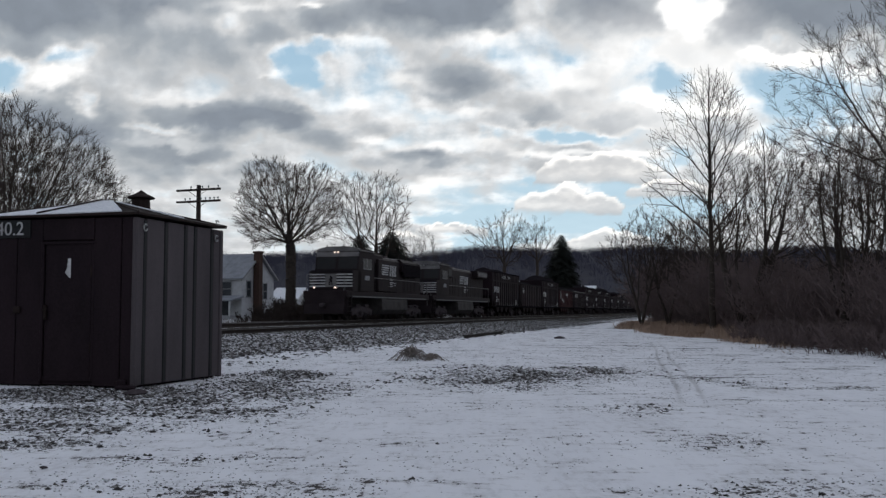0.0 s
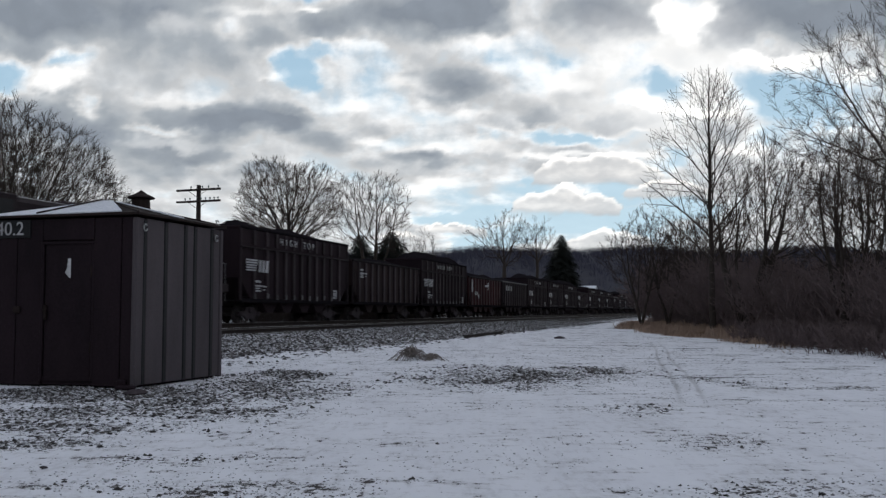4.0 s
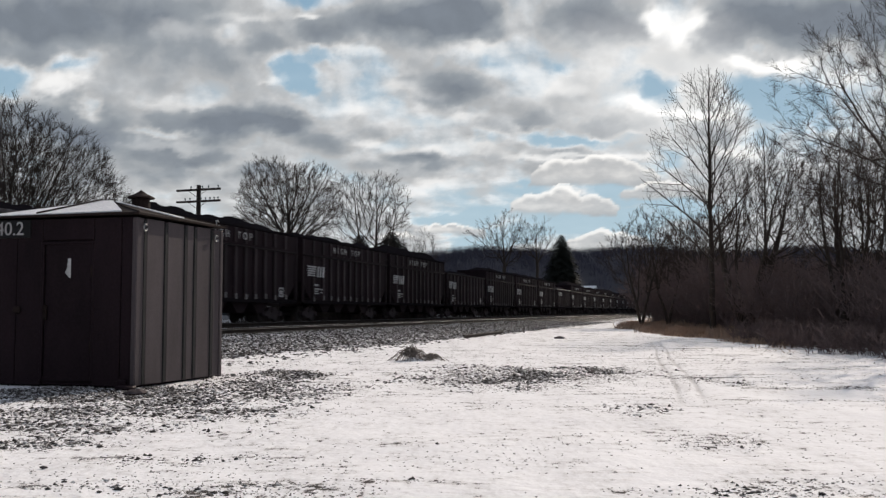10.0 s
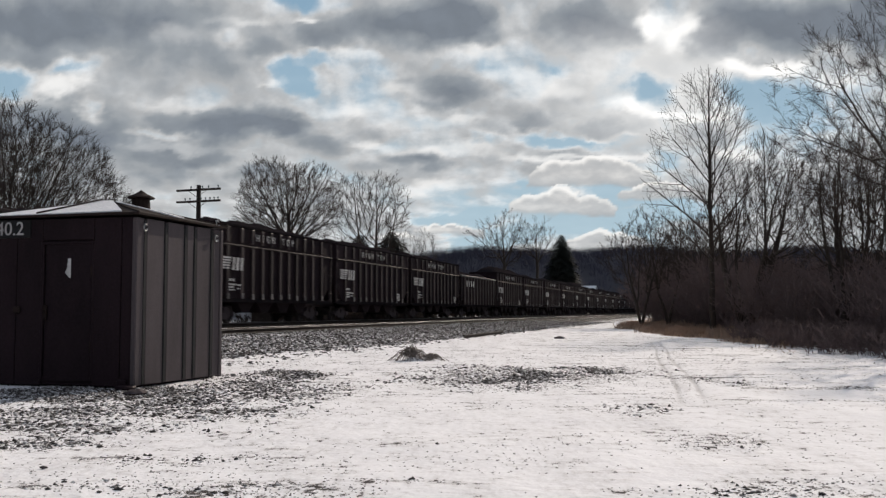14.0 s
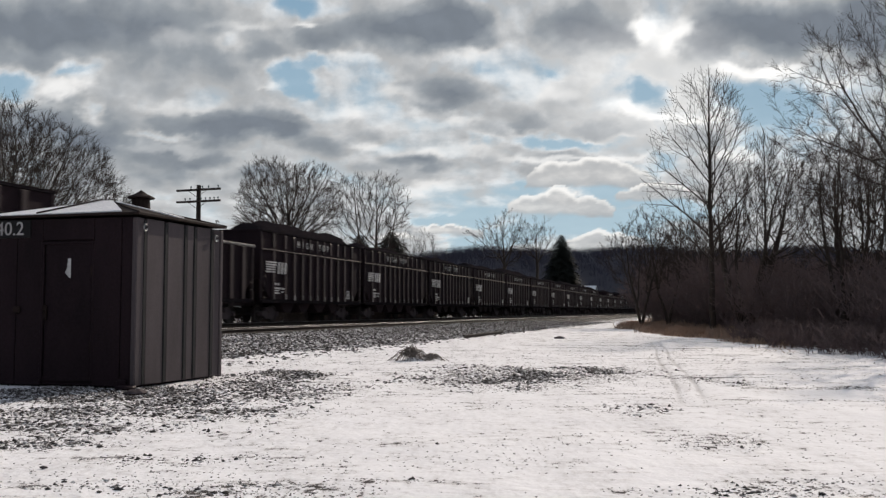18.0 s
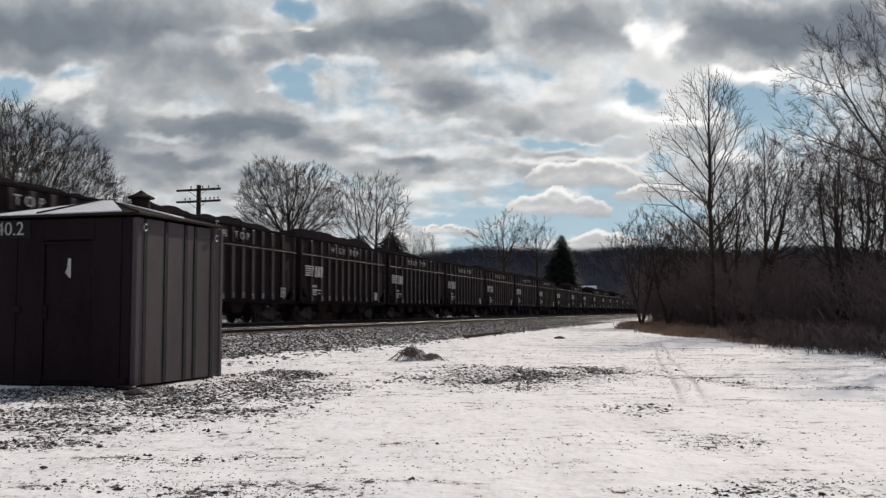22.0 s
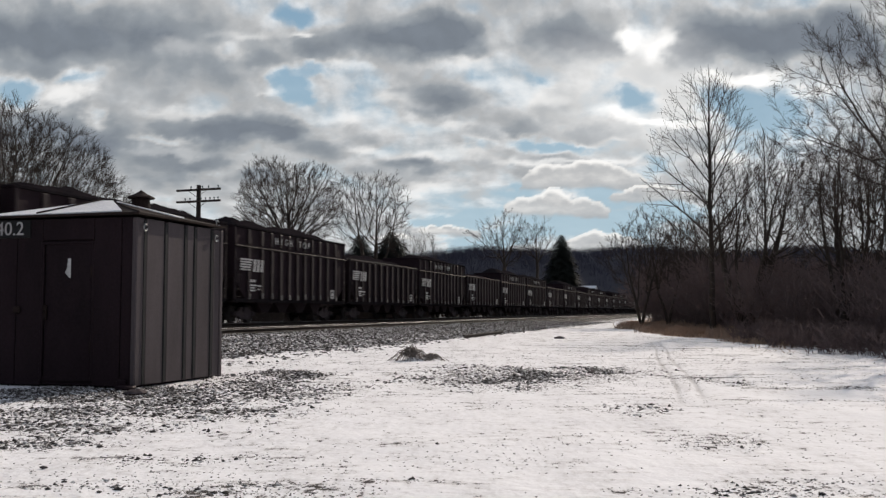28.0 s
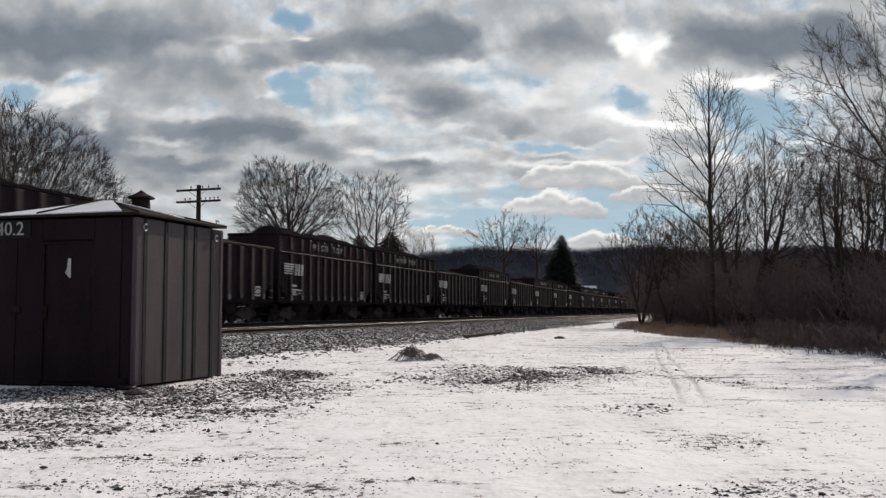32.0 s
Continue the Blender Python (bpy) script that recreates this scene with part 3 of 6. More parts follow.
    return finish(m, nodes, links, col, 0.85, 0, hgt, 0.6, 0.035, 0.02)


M_GROUND = ground_material()
rows = np.concatenate([np.linspace(-60, 2, 12), np.geomspace(3.0, 60, 330), np.geomspace(62, 900, 60), np.geomspace(1000, 4900, 10)])
cols = np.concatenate([np.linspace(-6, -0.75, 24), np.linspace(-0.72, 0.72, 420), np.linspace(0.75, 6, 24)])
gy, gc = np.meshgrid(rows, cols, indexing="ij")
gx = gc * np.maximum(np.abs(gy), 12.0)
gz = land(gx, gy)
gi = np.arange(gx.size).reshape(gx.shape)
gf = np.stack([gi[:-1, :-1], gi[:-1, 1:], gi[1:, 1:], gi[1:, :-1]], -1).reshape(-1, 4)
ground_me = fast_mesh("ground", np.stack([gx, gy, gz], -1).reshape(-1, 3), gf, M_GROUND, True)
for nm, fn in (("bare", bareness), ("grass", grassiness)):
    layer = ground_me.attributes.new(nm, "FLOAT", "POINT")
    layer.data.foreach_set("value", fn(gx, gy).ravel().astype(np.float32))
ground = tagged(new("ground", ground_me), "gravel yard under thin wind-swept snow", "ground", kind="structure")


# ---- loose stones on the yard and the ballast bank ----
def stones(name, label, count, area, size, seed, weight):
    r = np.random.RandomState(seed)
    pts = []
    while sum(len(p) for p in pts) < count:
        x, y = area(r, count * 3)
        keep = r.rand(len(x)) < weight(x, y)
        pts.append(np.stack([x[keep], y[keep]], -1))
    xy = np.concatenate(pts)[:count]
    base = np.array([(1, 0, 0), (0, 1, 0), (-1, 0, 0), (0, -1, 0), (0, 0, 1), (0, 0, -1)], float)
    tri = np.array([(0, 1, 4), (1, 2, 4), (2, 3, 4), (3, 0, 4), (1, 0, 5), (2, 1, 5), (3, 2, 5), (0, 3, 5)])
    n = len(xy)
    s = size(r, n) * np.clip(0.75 + xy[:, 1] / 30, 0.8, 1.7)
    jit = r.uniform(0.6, 1.3, (n, 6, 1)) * (base + r.uniform(-0.35, 0.35, (n, 6, 3)))
    a = r.uniform(0, 6.28, n)
    ca, sa = np.cos(a)[:, None], np.sin(a)[:, None]
    vx = (jit[:, :, 0] * ca - jit[:, :, 1] * sa) * s[:, None]
    vy = (jit[:, :, 0] * sa + jit[:, :, 1] * ca) * s[:, None]
    vz = jit[:, :, 2] * s[:, None] * r.uniform(0.35, 0.65, (n, 1))
    z = land(xy[:, 0], xy[:, 1])
    v = np.stack([vx + xy[:, :1], vy + xy[:, 1:], vz + (z + s * 0.12)[:, None]], -1).reshape(-1, 3)
    f = (tri[None] + (np.arange(n) * 6)[:, None, None]).reshape(-1, 3)
    ob = new(name, fast_mesh(name, v, f, M_STONE_ISLAND))
    return tagged(ob, label, "stones", kind="stuff")


def stone_material():
    m, nodes, links = material("loose_stone")
    g = nodes.new("ShaderNodeNewGeometry")
    c = ramp(nodes, links, g.outputs["Random Per Island"], [(0.0, (0.042, 0.038, 0.037)), (0.50, (0.115, 0.106, 0.100)), (0.72, (0.30, 0.29, 0.28)), (1.0, (0.66, 0.66, 0.67))])
    n = noise_tex(nodes, links, 30, 4)
    c = mixed(nodes, links, 1.0, c, ramp(nodes, links, n, [(0.3, 0.75), (0.7, 1.2)]), "MULTIPLY")
    return finish(m, nodes, links, c, 0.9, 0, n, 0.3, 0.01, 0.03)


M_STONE_ISLAND = stone_material()


def yard_area(r, n):
    y = np.exp(r.uniform(math.log(4.5), math.log(32), n))
    return r.uniform(-0.52, 0.52, n) * y, y


def bank_area(r, n):
    s, a = np.exp(r.uniform(math.log(14), math.log(95), n)), r.uniform(9.0, 18.6, n)
    return s * ALONG.x + a * ACROSS.x, s * ALONG.y + a * ACROSS.y


stones("yard_stones", "dark stones scattered on thin snow", 30000, yard_area, lambda r, n: r.uniform(0.004, 0.011, n) * np.where(r.rand(n) > 0.985, 2.2, 1.0), 4,
       lambda x, y: np.clip(np.maximum(bareness(x, y) - .12, 0) * 0.55 + 0.032 * step(-.25, .5, fbm(x * 1.1, y * 2.2, 83, 4)), 0, 1) * (grassiness(x, y) < 0.3))
def even_area(r, n):
    y = np.sqrt(r.uniform(5.0 ** 2, 25.0 ** 2, n))
    return r.uniform(-0.5, 0.5, n) * y, y


stones("gravel", "coarse dark gravel showing through the snow", 8000, even_area, lambda r, n: r.uniform(0.010, 0.030, n), 8,
       lambda x, y: step(.12, .9, bareness(x, y, False)) * np.where(x > -1.2, .12 + .88 * step(.0, .45, fbm(x * 2.4, y * 1.1, 57, 4)), 1.0) * (grassiness(x, y) < 0.3) * (x * ACROSS.x + y * ACROSS.y < 11))
stones("ballast_stones", "grey crushed stone ballast with snow between", 27000, bank_area, lambda r, n: r.uniform(0.018, 0.045, n), 5,
       lambda x, y: np.clip(bareness(x, y, False) - 0.05, 0, 1))


# ---- the two tracks ----
def rail_profile(geo_foot, geo_head, across, top, s0, s1):
    """One rail, foot and web in one mesh, the polished head in another."""
    foot = [(-.075, 0), (.075, 0), (.075, .012), (.012, .03), (.010, .125), (.034, .135), (.034, .150), (-.034, .150), (-.034, .135), (-.010, .125), (-.012, .03), (-.075, .012)]
    head = [(-.034, .150), (.034, .150), (.033, .166), (.024, .172), (-.024, .172), (-.033, .166)]
    geo_foot.prism([(a, z + top - .172) for a, z in foot], s0, s1, "x")
    geo_head.prism([(a, z + top - .172) for a, z in head], s0, s1, "x")


for nm, across, top in (("siding", SIDING, SIDING_RAIL), ("main", MAIN, MAIN_RAIL)):
    tr = thing("railway_track", track_pose(0, across, 0), "rusty steel rails on timber ties in grey ballast", "railway track", kind="structure")
    for off in (-0.7525, 0.7525):
        rg, hg = Geo(), Geo()
        rail_profile(rg, hg, across, top, -70, 620)
        rg.v = [(x, y + off, z) for x, y, z in rg.v]
        hg.v = [(x, y + off, z) for x, y, z in hg.v]
        rl = part("rail", rg, M_RAIL, tr)
        part("rail_head", hg, M_RAIL_TOP, rl, "polished rail head")
    tie_me = Geo().box(0, 0, 0, 0.22, 2.6, 0.17, 0.012).mesh("tie", M_TIE)
    first = 14 if nm == "siding" else 30
    for i in range(150):
        t_ = part("tie", tie_me, M_TIE, tr)
        t_.matrix_basis = pose(first + i * 0.53, random.uniform(-.02, .02), top - 0.172 - 0.085 + random.uniform(-.008, .004), 0, 0, random.uniform(-.6, .6))
    rest = Geo()
    for i in range(150, 520):
        rest.box(first + i * 0.53, 0, top - 0.257, 0.22, 2.6, 0.17)
    rest_ob = part("ties", rest, M_TIE, tr)
    tagged(rest_ob, kind="stuff")

# ---- the steel relay hut beside the line ----
def relay_hut():
    W, D, H = 2.6, 2.42, 2.46
    hut = thing("relay_hut", pose(-4.40, 13.75, 0.0, 0, 0, 90 - TURN), "dark brown steel trackside hut with a snowy hipped roof", "shed")
    # local x runs away from the yard along the track, y across towards the line
    edges = [0.0, 0.24, 0.70, 1.57, 2.02, 2.36, W]
    for i in range(len(edges) - 1):
        a, b = edges[i], edges[i + 1]
        if i == 2:
            continue
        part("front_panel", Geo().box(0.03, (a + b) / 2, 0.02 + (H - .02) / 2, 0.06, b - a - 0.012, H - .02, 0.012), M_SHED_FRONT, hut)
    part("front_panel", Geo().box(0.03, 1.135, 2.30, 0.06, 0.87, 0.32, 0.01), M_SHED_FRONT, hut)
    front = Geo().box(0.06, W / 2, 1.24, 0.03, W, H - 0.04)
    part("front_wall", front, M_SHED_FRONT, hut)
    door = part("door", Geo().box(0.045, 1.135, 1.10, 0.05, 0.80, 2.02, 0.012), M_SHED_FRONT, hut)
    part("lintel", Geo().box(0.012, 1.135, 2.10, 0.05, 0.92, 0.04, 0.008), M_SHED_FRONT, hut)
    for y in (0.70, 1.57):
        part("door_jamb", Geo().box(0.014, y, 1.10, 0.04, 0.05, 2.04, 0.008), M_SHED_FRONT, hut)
    for z in (0.5, 1.6):
        part("hinge", Geo().rod((0.0, 0.73, z), (0.0, 0.73, z + .16), 0.016), M_SHED_ROOF, door)
    part("latch", Geo().box(-0.01, 1.50, 1.08, 0.04, 0.05, 0.22, 0.008).rod((-0.05, 1.52, 1.12), (-0.05, 1.44, 1.12), 0.012), M_SHED_ROOF, door)
    part("hasp", Geo().box(-0.03, 1.98, 1.12, 0.03, 0.12, 0.10, 0.01), M_SHED_ROOF, hut)
    chip = [(1.095, 1.87), (1.095, 1.585), (1.12, 1.59), (1.155, 1.625), (1.195, 1.67), (1.15, 1.75), (1.165, 1.78), (1.145, 1.81), (1.15, 1.87)]
    part("paint_chip", Geo().add([(0.0165, y, z) for y, z in chip], [tuple(range(len(chip)))]), M_CHIP, door, "pale patch of bare primer on the door")
    sign = part("sign", Geo().box(-0.012, 2.14, 2.32, 0.024, 0.72, 0.27, 0.004), M_SIGN, hut, "black milepost sign with white figures")
    fig = words("40.2", 0.29, 0.003)
    fig.materials.append(M_STRIPE)
    fig.transform(Matrix.Translation((-0.028, 2.135, 2.315)) @ Matrix.Rotation(radians(-90), 4, "Z"))
    part("figures", fig, M_STRIPE, sign, "white painted figures")
    # the right side, of wide grey sheets between dark seams
    cuts = [0.0, 0.18, 0.74, 1.30, 1.59, 2.12, D]
    for a, b in zip(cuts, cuts[1:]):
        part("side_panel", Geo().box((a + b) / 2, -0.004, 0.03 + (H - .03) / 2, b - a - 0.10 if b - a > .25 else b - a - 0.05, 0.05, H - .05, 0.01), M_SHED_SIDE, hut, "grey steel sheet")
    # black strips stand for the shaded grooves between the sheets
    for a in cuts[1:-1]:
        part("seam", Geo().box(a, -0.012, 0.03 + (H - .05) / 2, 0.085, 0.05, H - .07, 0.012), M_SIGN, hut, "black strip standing for a shaded groove")
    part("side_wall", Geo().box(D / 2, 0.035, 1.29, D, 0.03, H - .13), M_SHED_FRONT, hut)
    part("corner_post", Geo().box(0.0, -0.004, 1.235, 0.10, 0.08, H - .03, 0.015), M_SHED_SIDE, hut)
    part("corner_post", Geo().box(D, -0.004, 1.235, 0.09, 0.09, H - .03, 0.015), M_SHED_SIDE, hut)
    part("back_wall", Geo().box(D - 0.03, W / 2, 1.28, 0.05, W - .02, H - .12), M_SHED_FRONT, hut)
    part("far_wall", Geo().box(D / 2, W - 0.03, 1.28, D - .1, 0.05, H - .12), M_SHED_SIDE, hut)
    for x, z in ((0.14, 2.31), (2.21, 2.30), (2.24, 2.545)):
        ring = Geo()
        for i in range(10):
            a0, a1 = math.pi * 1.7 * i / 10 + 0.6, math.pi * 1.7 * (i + 1) / 10 + 0.6
            ring.rod((x + .045 * math.cos(a0), -0.06, z + .05 * math.sin(a0)), (x + .045 * math.cos(a1), -0.06, z + .05 * math.sin(a1)), 0.011, n=6)
        part("lifting_hook", ring.rod((x, -0.02, z + .05), (x, -.06, z + .05), .012, n=6), M_HOOK, hut, "pale steel lifting hook")
    # hipped roof with a thin lap, fascia, snow and a ventilator
    o, e, top = 0.085, 2.515, 2.845
    cs = [(-o, -o), (D + o, -o), (D + o, W + o), (-o, W + o)]
    apex = (D / 2, W / 2, top)
    roof = Geo()
    roof.add([(x, y, e) for x, y in cs] + [apex] + [(x, y, e - 0.028) for x, y in cs],
             [(0, 1, 4), (1, 2, 4), (2, 3, 4), (3, 0, 4), (0, 1, 6, 5), (1, 2, 7, 6), (2, 3, 8, 7), (3, 0, 5, 8), (5, 6, 7, 8)])
    rf = part("roof", roof, M_SHED_ROOF, hut)
    for x, y in cs:
        a = Vector((x, y, e + .006))
        part("hip_cap", Geo().rod(a, Vector(apex) + Vector((0, 0, .006)), 0.014, n=6), M_SHED_ROOF, rf)
    ax = Vector(apex)
    lo, hi = Vector((-o, W + o - .05, e)), Vector((-o, .16, e))
    sn = Geo()
    up = Vector((-0.03, 0, 0.03))
    tri = [lo + up * .3, hi + (ax - hi) * .08 + up * .5, ax + up * .7 + Vector((.02, -.06, 0)), ax + up * .7 + Vector((.02, .05, 0))]
    bot = [p - Vector((0, 0, .03)) for p in tri]
    sn.add(tri + bot, [(0, 1, 2, 3), (0, 1, 5, 4), (1, 2, 6, 5), (2, 3, 7, 6), (3, 0, 4, 7)])
    part("roof_snow", sn, M_SNOW_CAP, rf, "thin layer of snow on the roof")
    left_tri = [Vector((.25, W + o - .1, e + .05)), ax + Vector((0, .08, .01)), Vector((D, W + o - .1, e + .05))]
    part("roof_snow", Geo().add(left_tri + [p + Vector((0, 0, .02)) for p in left_tri], [(0, 1, 2), (3, 4, 5), (0, 1, 4, 3), (1, 2, 5, 4), (2, 0, 3, 5)]), M_SNOW_CAP, rf)
    streak = [ax + Vector((.02, -.12, -.01)), Vector((.95, -.02, 2.545)), Vector((1.25, -.02, 2.545))]
    part("roof_snow", Geo().add(streak + [p + Vector((0, 0, .018)) for p in streak], [(0, 1, 2), (3, 4, 5), (0, 1, 4, 3), (1, 2, 5, 4), (2, 0, 3, 5)]), M_SNOW_CAP, rf)
    part("seam_line", Geo().rod((-o - .005, 1.62, e + .03), ax + Vector((-.04, .1, .035)), 0.014, n=6), M_SHED_ROOF, rf)
    vent = part("ventilator", Geo().lathe([(2.66, .165), (2.95, .14), (2.97, .16)], 14, "z", (1.86, 1.15, 0)), M_SHED_ROOF, hut, "rusty round roof ventilator")
    part("vent_cap", Geo().lathe([(2.955, .20), (2.965, .225), (2.985, .215), (3.04, .10), (3.085, .03), (3.10, .01)], 18, "z", (1.86, 1.15, 0)), M_SHED_ROOF, vent)
    # skids
    for y in (0.18, W - 0.18):
        part("skid", Geo().box(D / 2, y, 0.06, D + 0.12, 0.16, 0.12, 0.02), M_SHED_FRONT, hut)
    part("skid_end", Geo().lathe([(0.0, .13), (0.03, .15), (0.05, .13)], 14, "z", (-0.16, 0.02, 0.0)), M_SHED_FRONT, hut, "round steel foot plate")
    part("base_frame", Geo().box(D / 2, W / 2, 0.11, D - .02, W - .02, 0.06, 0.01), M_SHED_FRONT, hut)
    return hut


relay_hut()

# ---- the train: two diesel engines and loaded coal cars ----
SPEED = 14.05                      # metres a second, towards the yard
CAR_PITCH, FIRST_CAR = 15.3, 98.9
RIDE = 0.16                        # how far the bodies ride above their wheels' own height
# h: with raised sides; l: low; b: brown low; r: red low; g: low with lettered top
CAR_KINDS = "hbhrghhhlhhhghhhhhhhhhhlhlhhlhlhhlhhhlhhlhhhhl"


def wheelset():
    g = Geo()
    g.rod((0, -0.95, 0), (0, 0.95, 0), 0.09, n=8)
    for s in (-1, 1):
        p = [(s * 0.70, .12), (s * 0.69, .487), (s * 0.72, .487), (s * 0.735, .462), (s * 0.845, .452), (s * 0.85, .40), (s * 0.79, .36), (s * 0.79, .17), (s * .86, .13), (s * .86, .09)]
        g.lathe(p, 18, "y")
        for k in range(3):
            a = k * 2.094
            g.box(.26 * math.cos(a), s * 0.80, .26 * math.sin(a), .05, .05, .05)
    return g.mesh("wheelset", M_WHEEL)


WHEELSET = wheelset()
FRAME_G = Geo()
FRAME_G.prism([(-1.12, .36), (-1.12, .56), (-.62, .60), (-.36, .82), (.36, .82), (.62, .60), (1.12, .56), (1.12, .36), (.66, .38), (.40, .20), (-.40, .20), (-.66, .38)], -0.07, 0.07)
FRAME_G.box(-.89, -.02, .46, .26, .24, .24, .03).box(.89, -.02, .46, .26, .24, .24, .03)
SIDE_FRAME = FRAME_G.mesh("side_frame", M_TRUCK)
SPRING_G = Geo()
for sx in (-.18, 0, .18):
    SPRING_G.lathe([(.25, .07), (.30, .075), (.5, .07), (.52, .075)], 8, "z", (sx, 0, 0))
SPRINGS = SPRING_G.mesh("springs", M_TRUCK)
BOLSTER = Geo().box(0, 0, .66, .36, 2.3, .26, .03).mesh("bolster", M_TRUCK)
spinning = {}


def truck(parent, x, axles=(-.89, .89)):
    """A bogie with side frames, springs and turning wheelsets."""
    t = part("truck", BOLSTER, M_TRUCK, parent)
    t.location = (x, 0, -RIDE)
    for s in (-1, 1):
        fr = part("side_frame", SIDE_FRAME, M_TRUCK, t)
        fr.location = (0, s * .98, 0)
        sp = part("springs", SPRINGS, M_TRUCK, t)
        sp.location = (0, s * .98, 0)
    for a in axles:
        w = part("wheelset", WHEELSET, M_WHEEL, t)
        w.location = (a, 0, .457)
        spinning.setdefault(a, []).append(w)
    return t


HIGH_TOP = []
for i, ch in enumerate("HIGH TOP"):
    if ch != " ":
        me = words(ch, 0.52, 0.006)
        me.transform(Matrix.Diagonal((1.1, 1, 1, 1)))
        me.materials.append(M_LETTER)
        HIGH_TOP.append((me, (i - 3.5) * .60))


def bars(rows, mat=None):
    """Plain bars and blocks: x0, x1, z0, z1."""
    g = Geo()
    for x0, x1, z0, z1 in rows:
        g.box((x0 + x1) / 2, 0, (z0 + z1) / 2, x1 - x0, 0.01, z1 - z0)
    return g


EMBLEM_BARS = [bars([(0, 1.25 - .05 * i, .62 - .125 * i - .08, .62 - .125 * i)]).mesh("emblem_bar", M_LETTER) for i in range(5)]
EMBLEM_BLOCKS = [Geo().prism([(x0, 0), (x0 + .27, 0), (x0 + .36, .62), (x0 + .09, .62)], -.005, .005).mesh("emblem_block", M_LETTER) for x0 in (1.34, 1.74, 2.14)]
DATA = bars([(0, .28, .5, .62), (.34, .55, .5, .62), (0, .7, .30, .38), (0, .5, .18, .25), (.0, .6, .05, .12), (.78, 1.2, .28, .36), (.8, 1.1, .12, .18)]).mesh("data_panel", M_LETTER)
TALL_MARKS = [bars([row]).mesh("letter_block", M_LETTER) for row in [(0, .34, 0, .55), (.85, 1.2, 0, .55), (1.75, 2.1, 0, .55), (2.6, 2.95, 0, .55)]]
ROUND_MARKS = [bars([row]).mesh("letter_block", M_LETTER) for row in [(0, .5, .3, 1.3), (0.1, .4, 1.35, 1.5), (1.3, 1.7, 0, .35), (2.0, 2.4, 0, .35), (2.7, 3.0, -.3, .1), (5.6, 7.2, .9, 1.1), (6.9, 7.15, .6, 1.35)]]
BOX_MARK = bars([(0, .55, 0, .08), (0, .55, .42, .5), (0, .08, .08, .42), (.47, .55, .08, .42), (.16, .40, .14, .34)]).mesh("route_box", M_LETTER)


def coal_mesh(z, seed, extra=0.0, full=1.7):
    """A heaped load with an uneven crest."""
    nx, ny = 44, 13
    xs, ys = np.linspace(.25, 14.25, nx), np.linspace(-1.42, 1.42, ny)
    X, Y = np.meshgrid(xs, ys, indexing="ij")
    r = np.random.RandomState(seed)
    ends = step(.25, 2.0, X) * (1 - step(12.5, 14.25, X))
    hump = extra + r.uniform(.34, .54) + 0.08 * np.sin(X * r.uniform(.6, 1.1) + r.uniform(0, 6)) + .06 * np.sin(X * 2.3 + r.uniform(0, 6))
    Z = z - .22 + ends * (1 - (np.abs(Y) / 1.42) ** full) * (hump + .22) + ends * r.uniform(-.05, .05, X.shape)
    i = np.arange(X.size).reshape(X.shape)
    f = np.stack([i[:-1, :-1], i[1:, :-1], i[1:, 1:], i[:-1, 1:]], -1).reshape(-1, 4)
    return fast_mesh("coal", np.stack([X, Y, Z], -1).reshape(-1, 3), f, M_COAL)


LOW_Z, HIGH_Z, SILL = 3.74, 4.63, 0.95


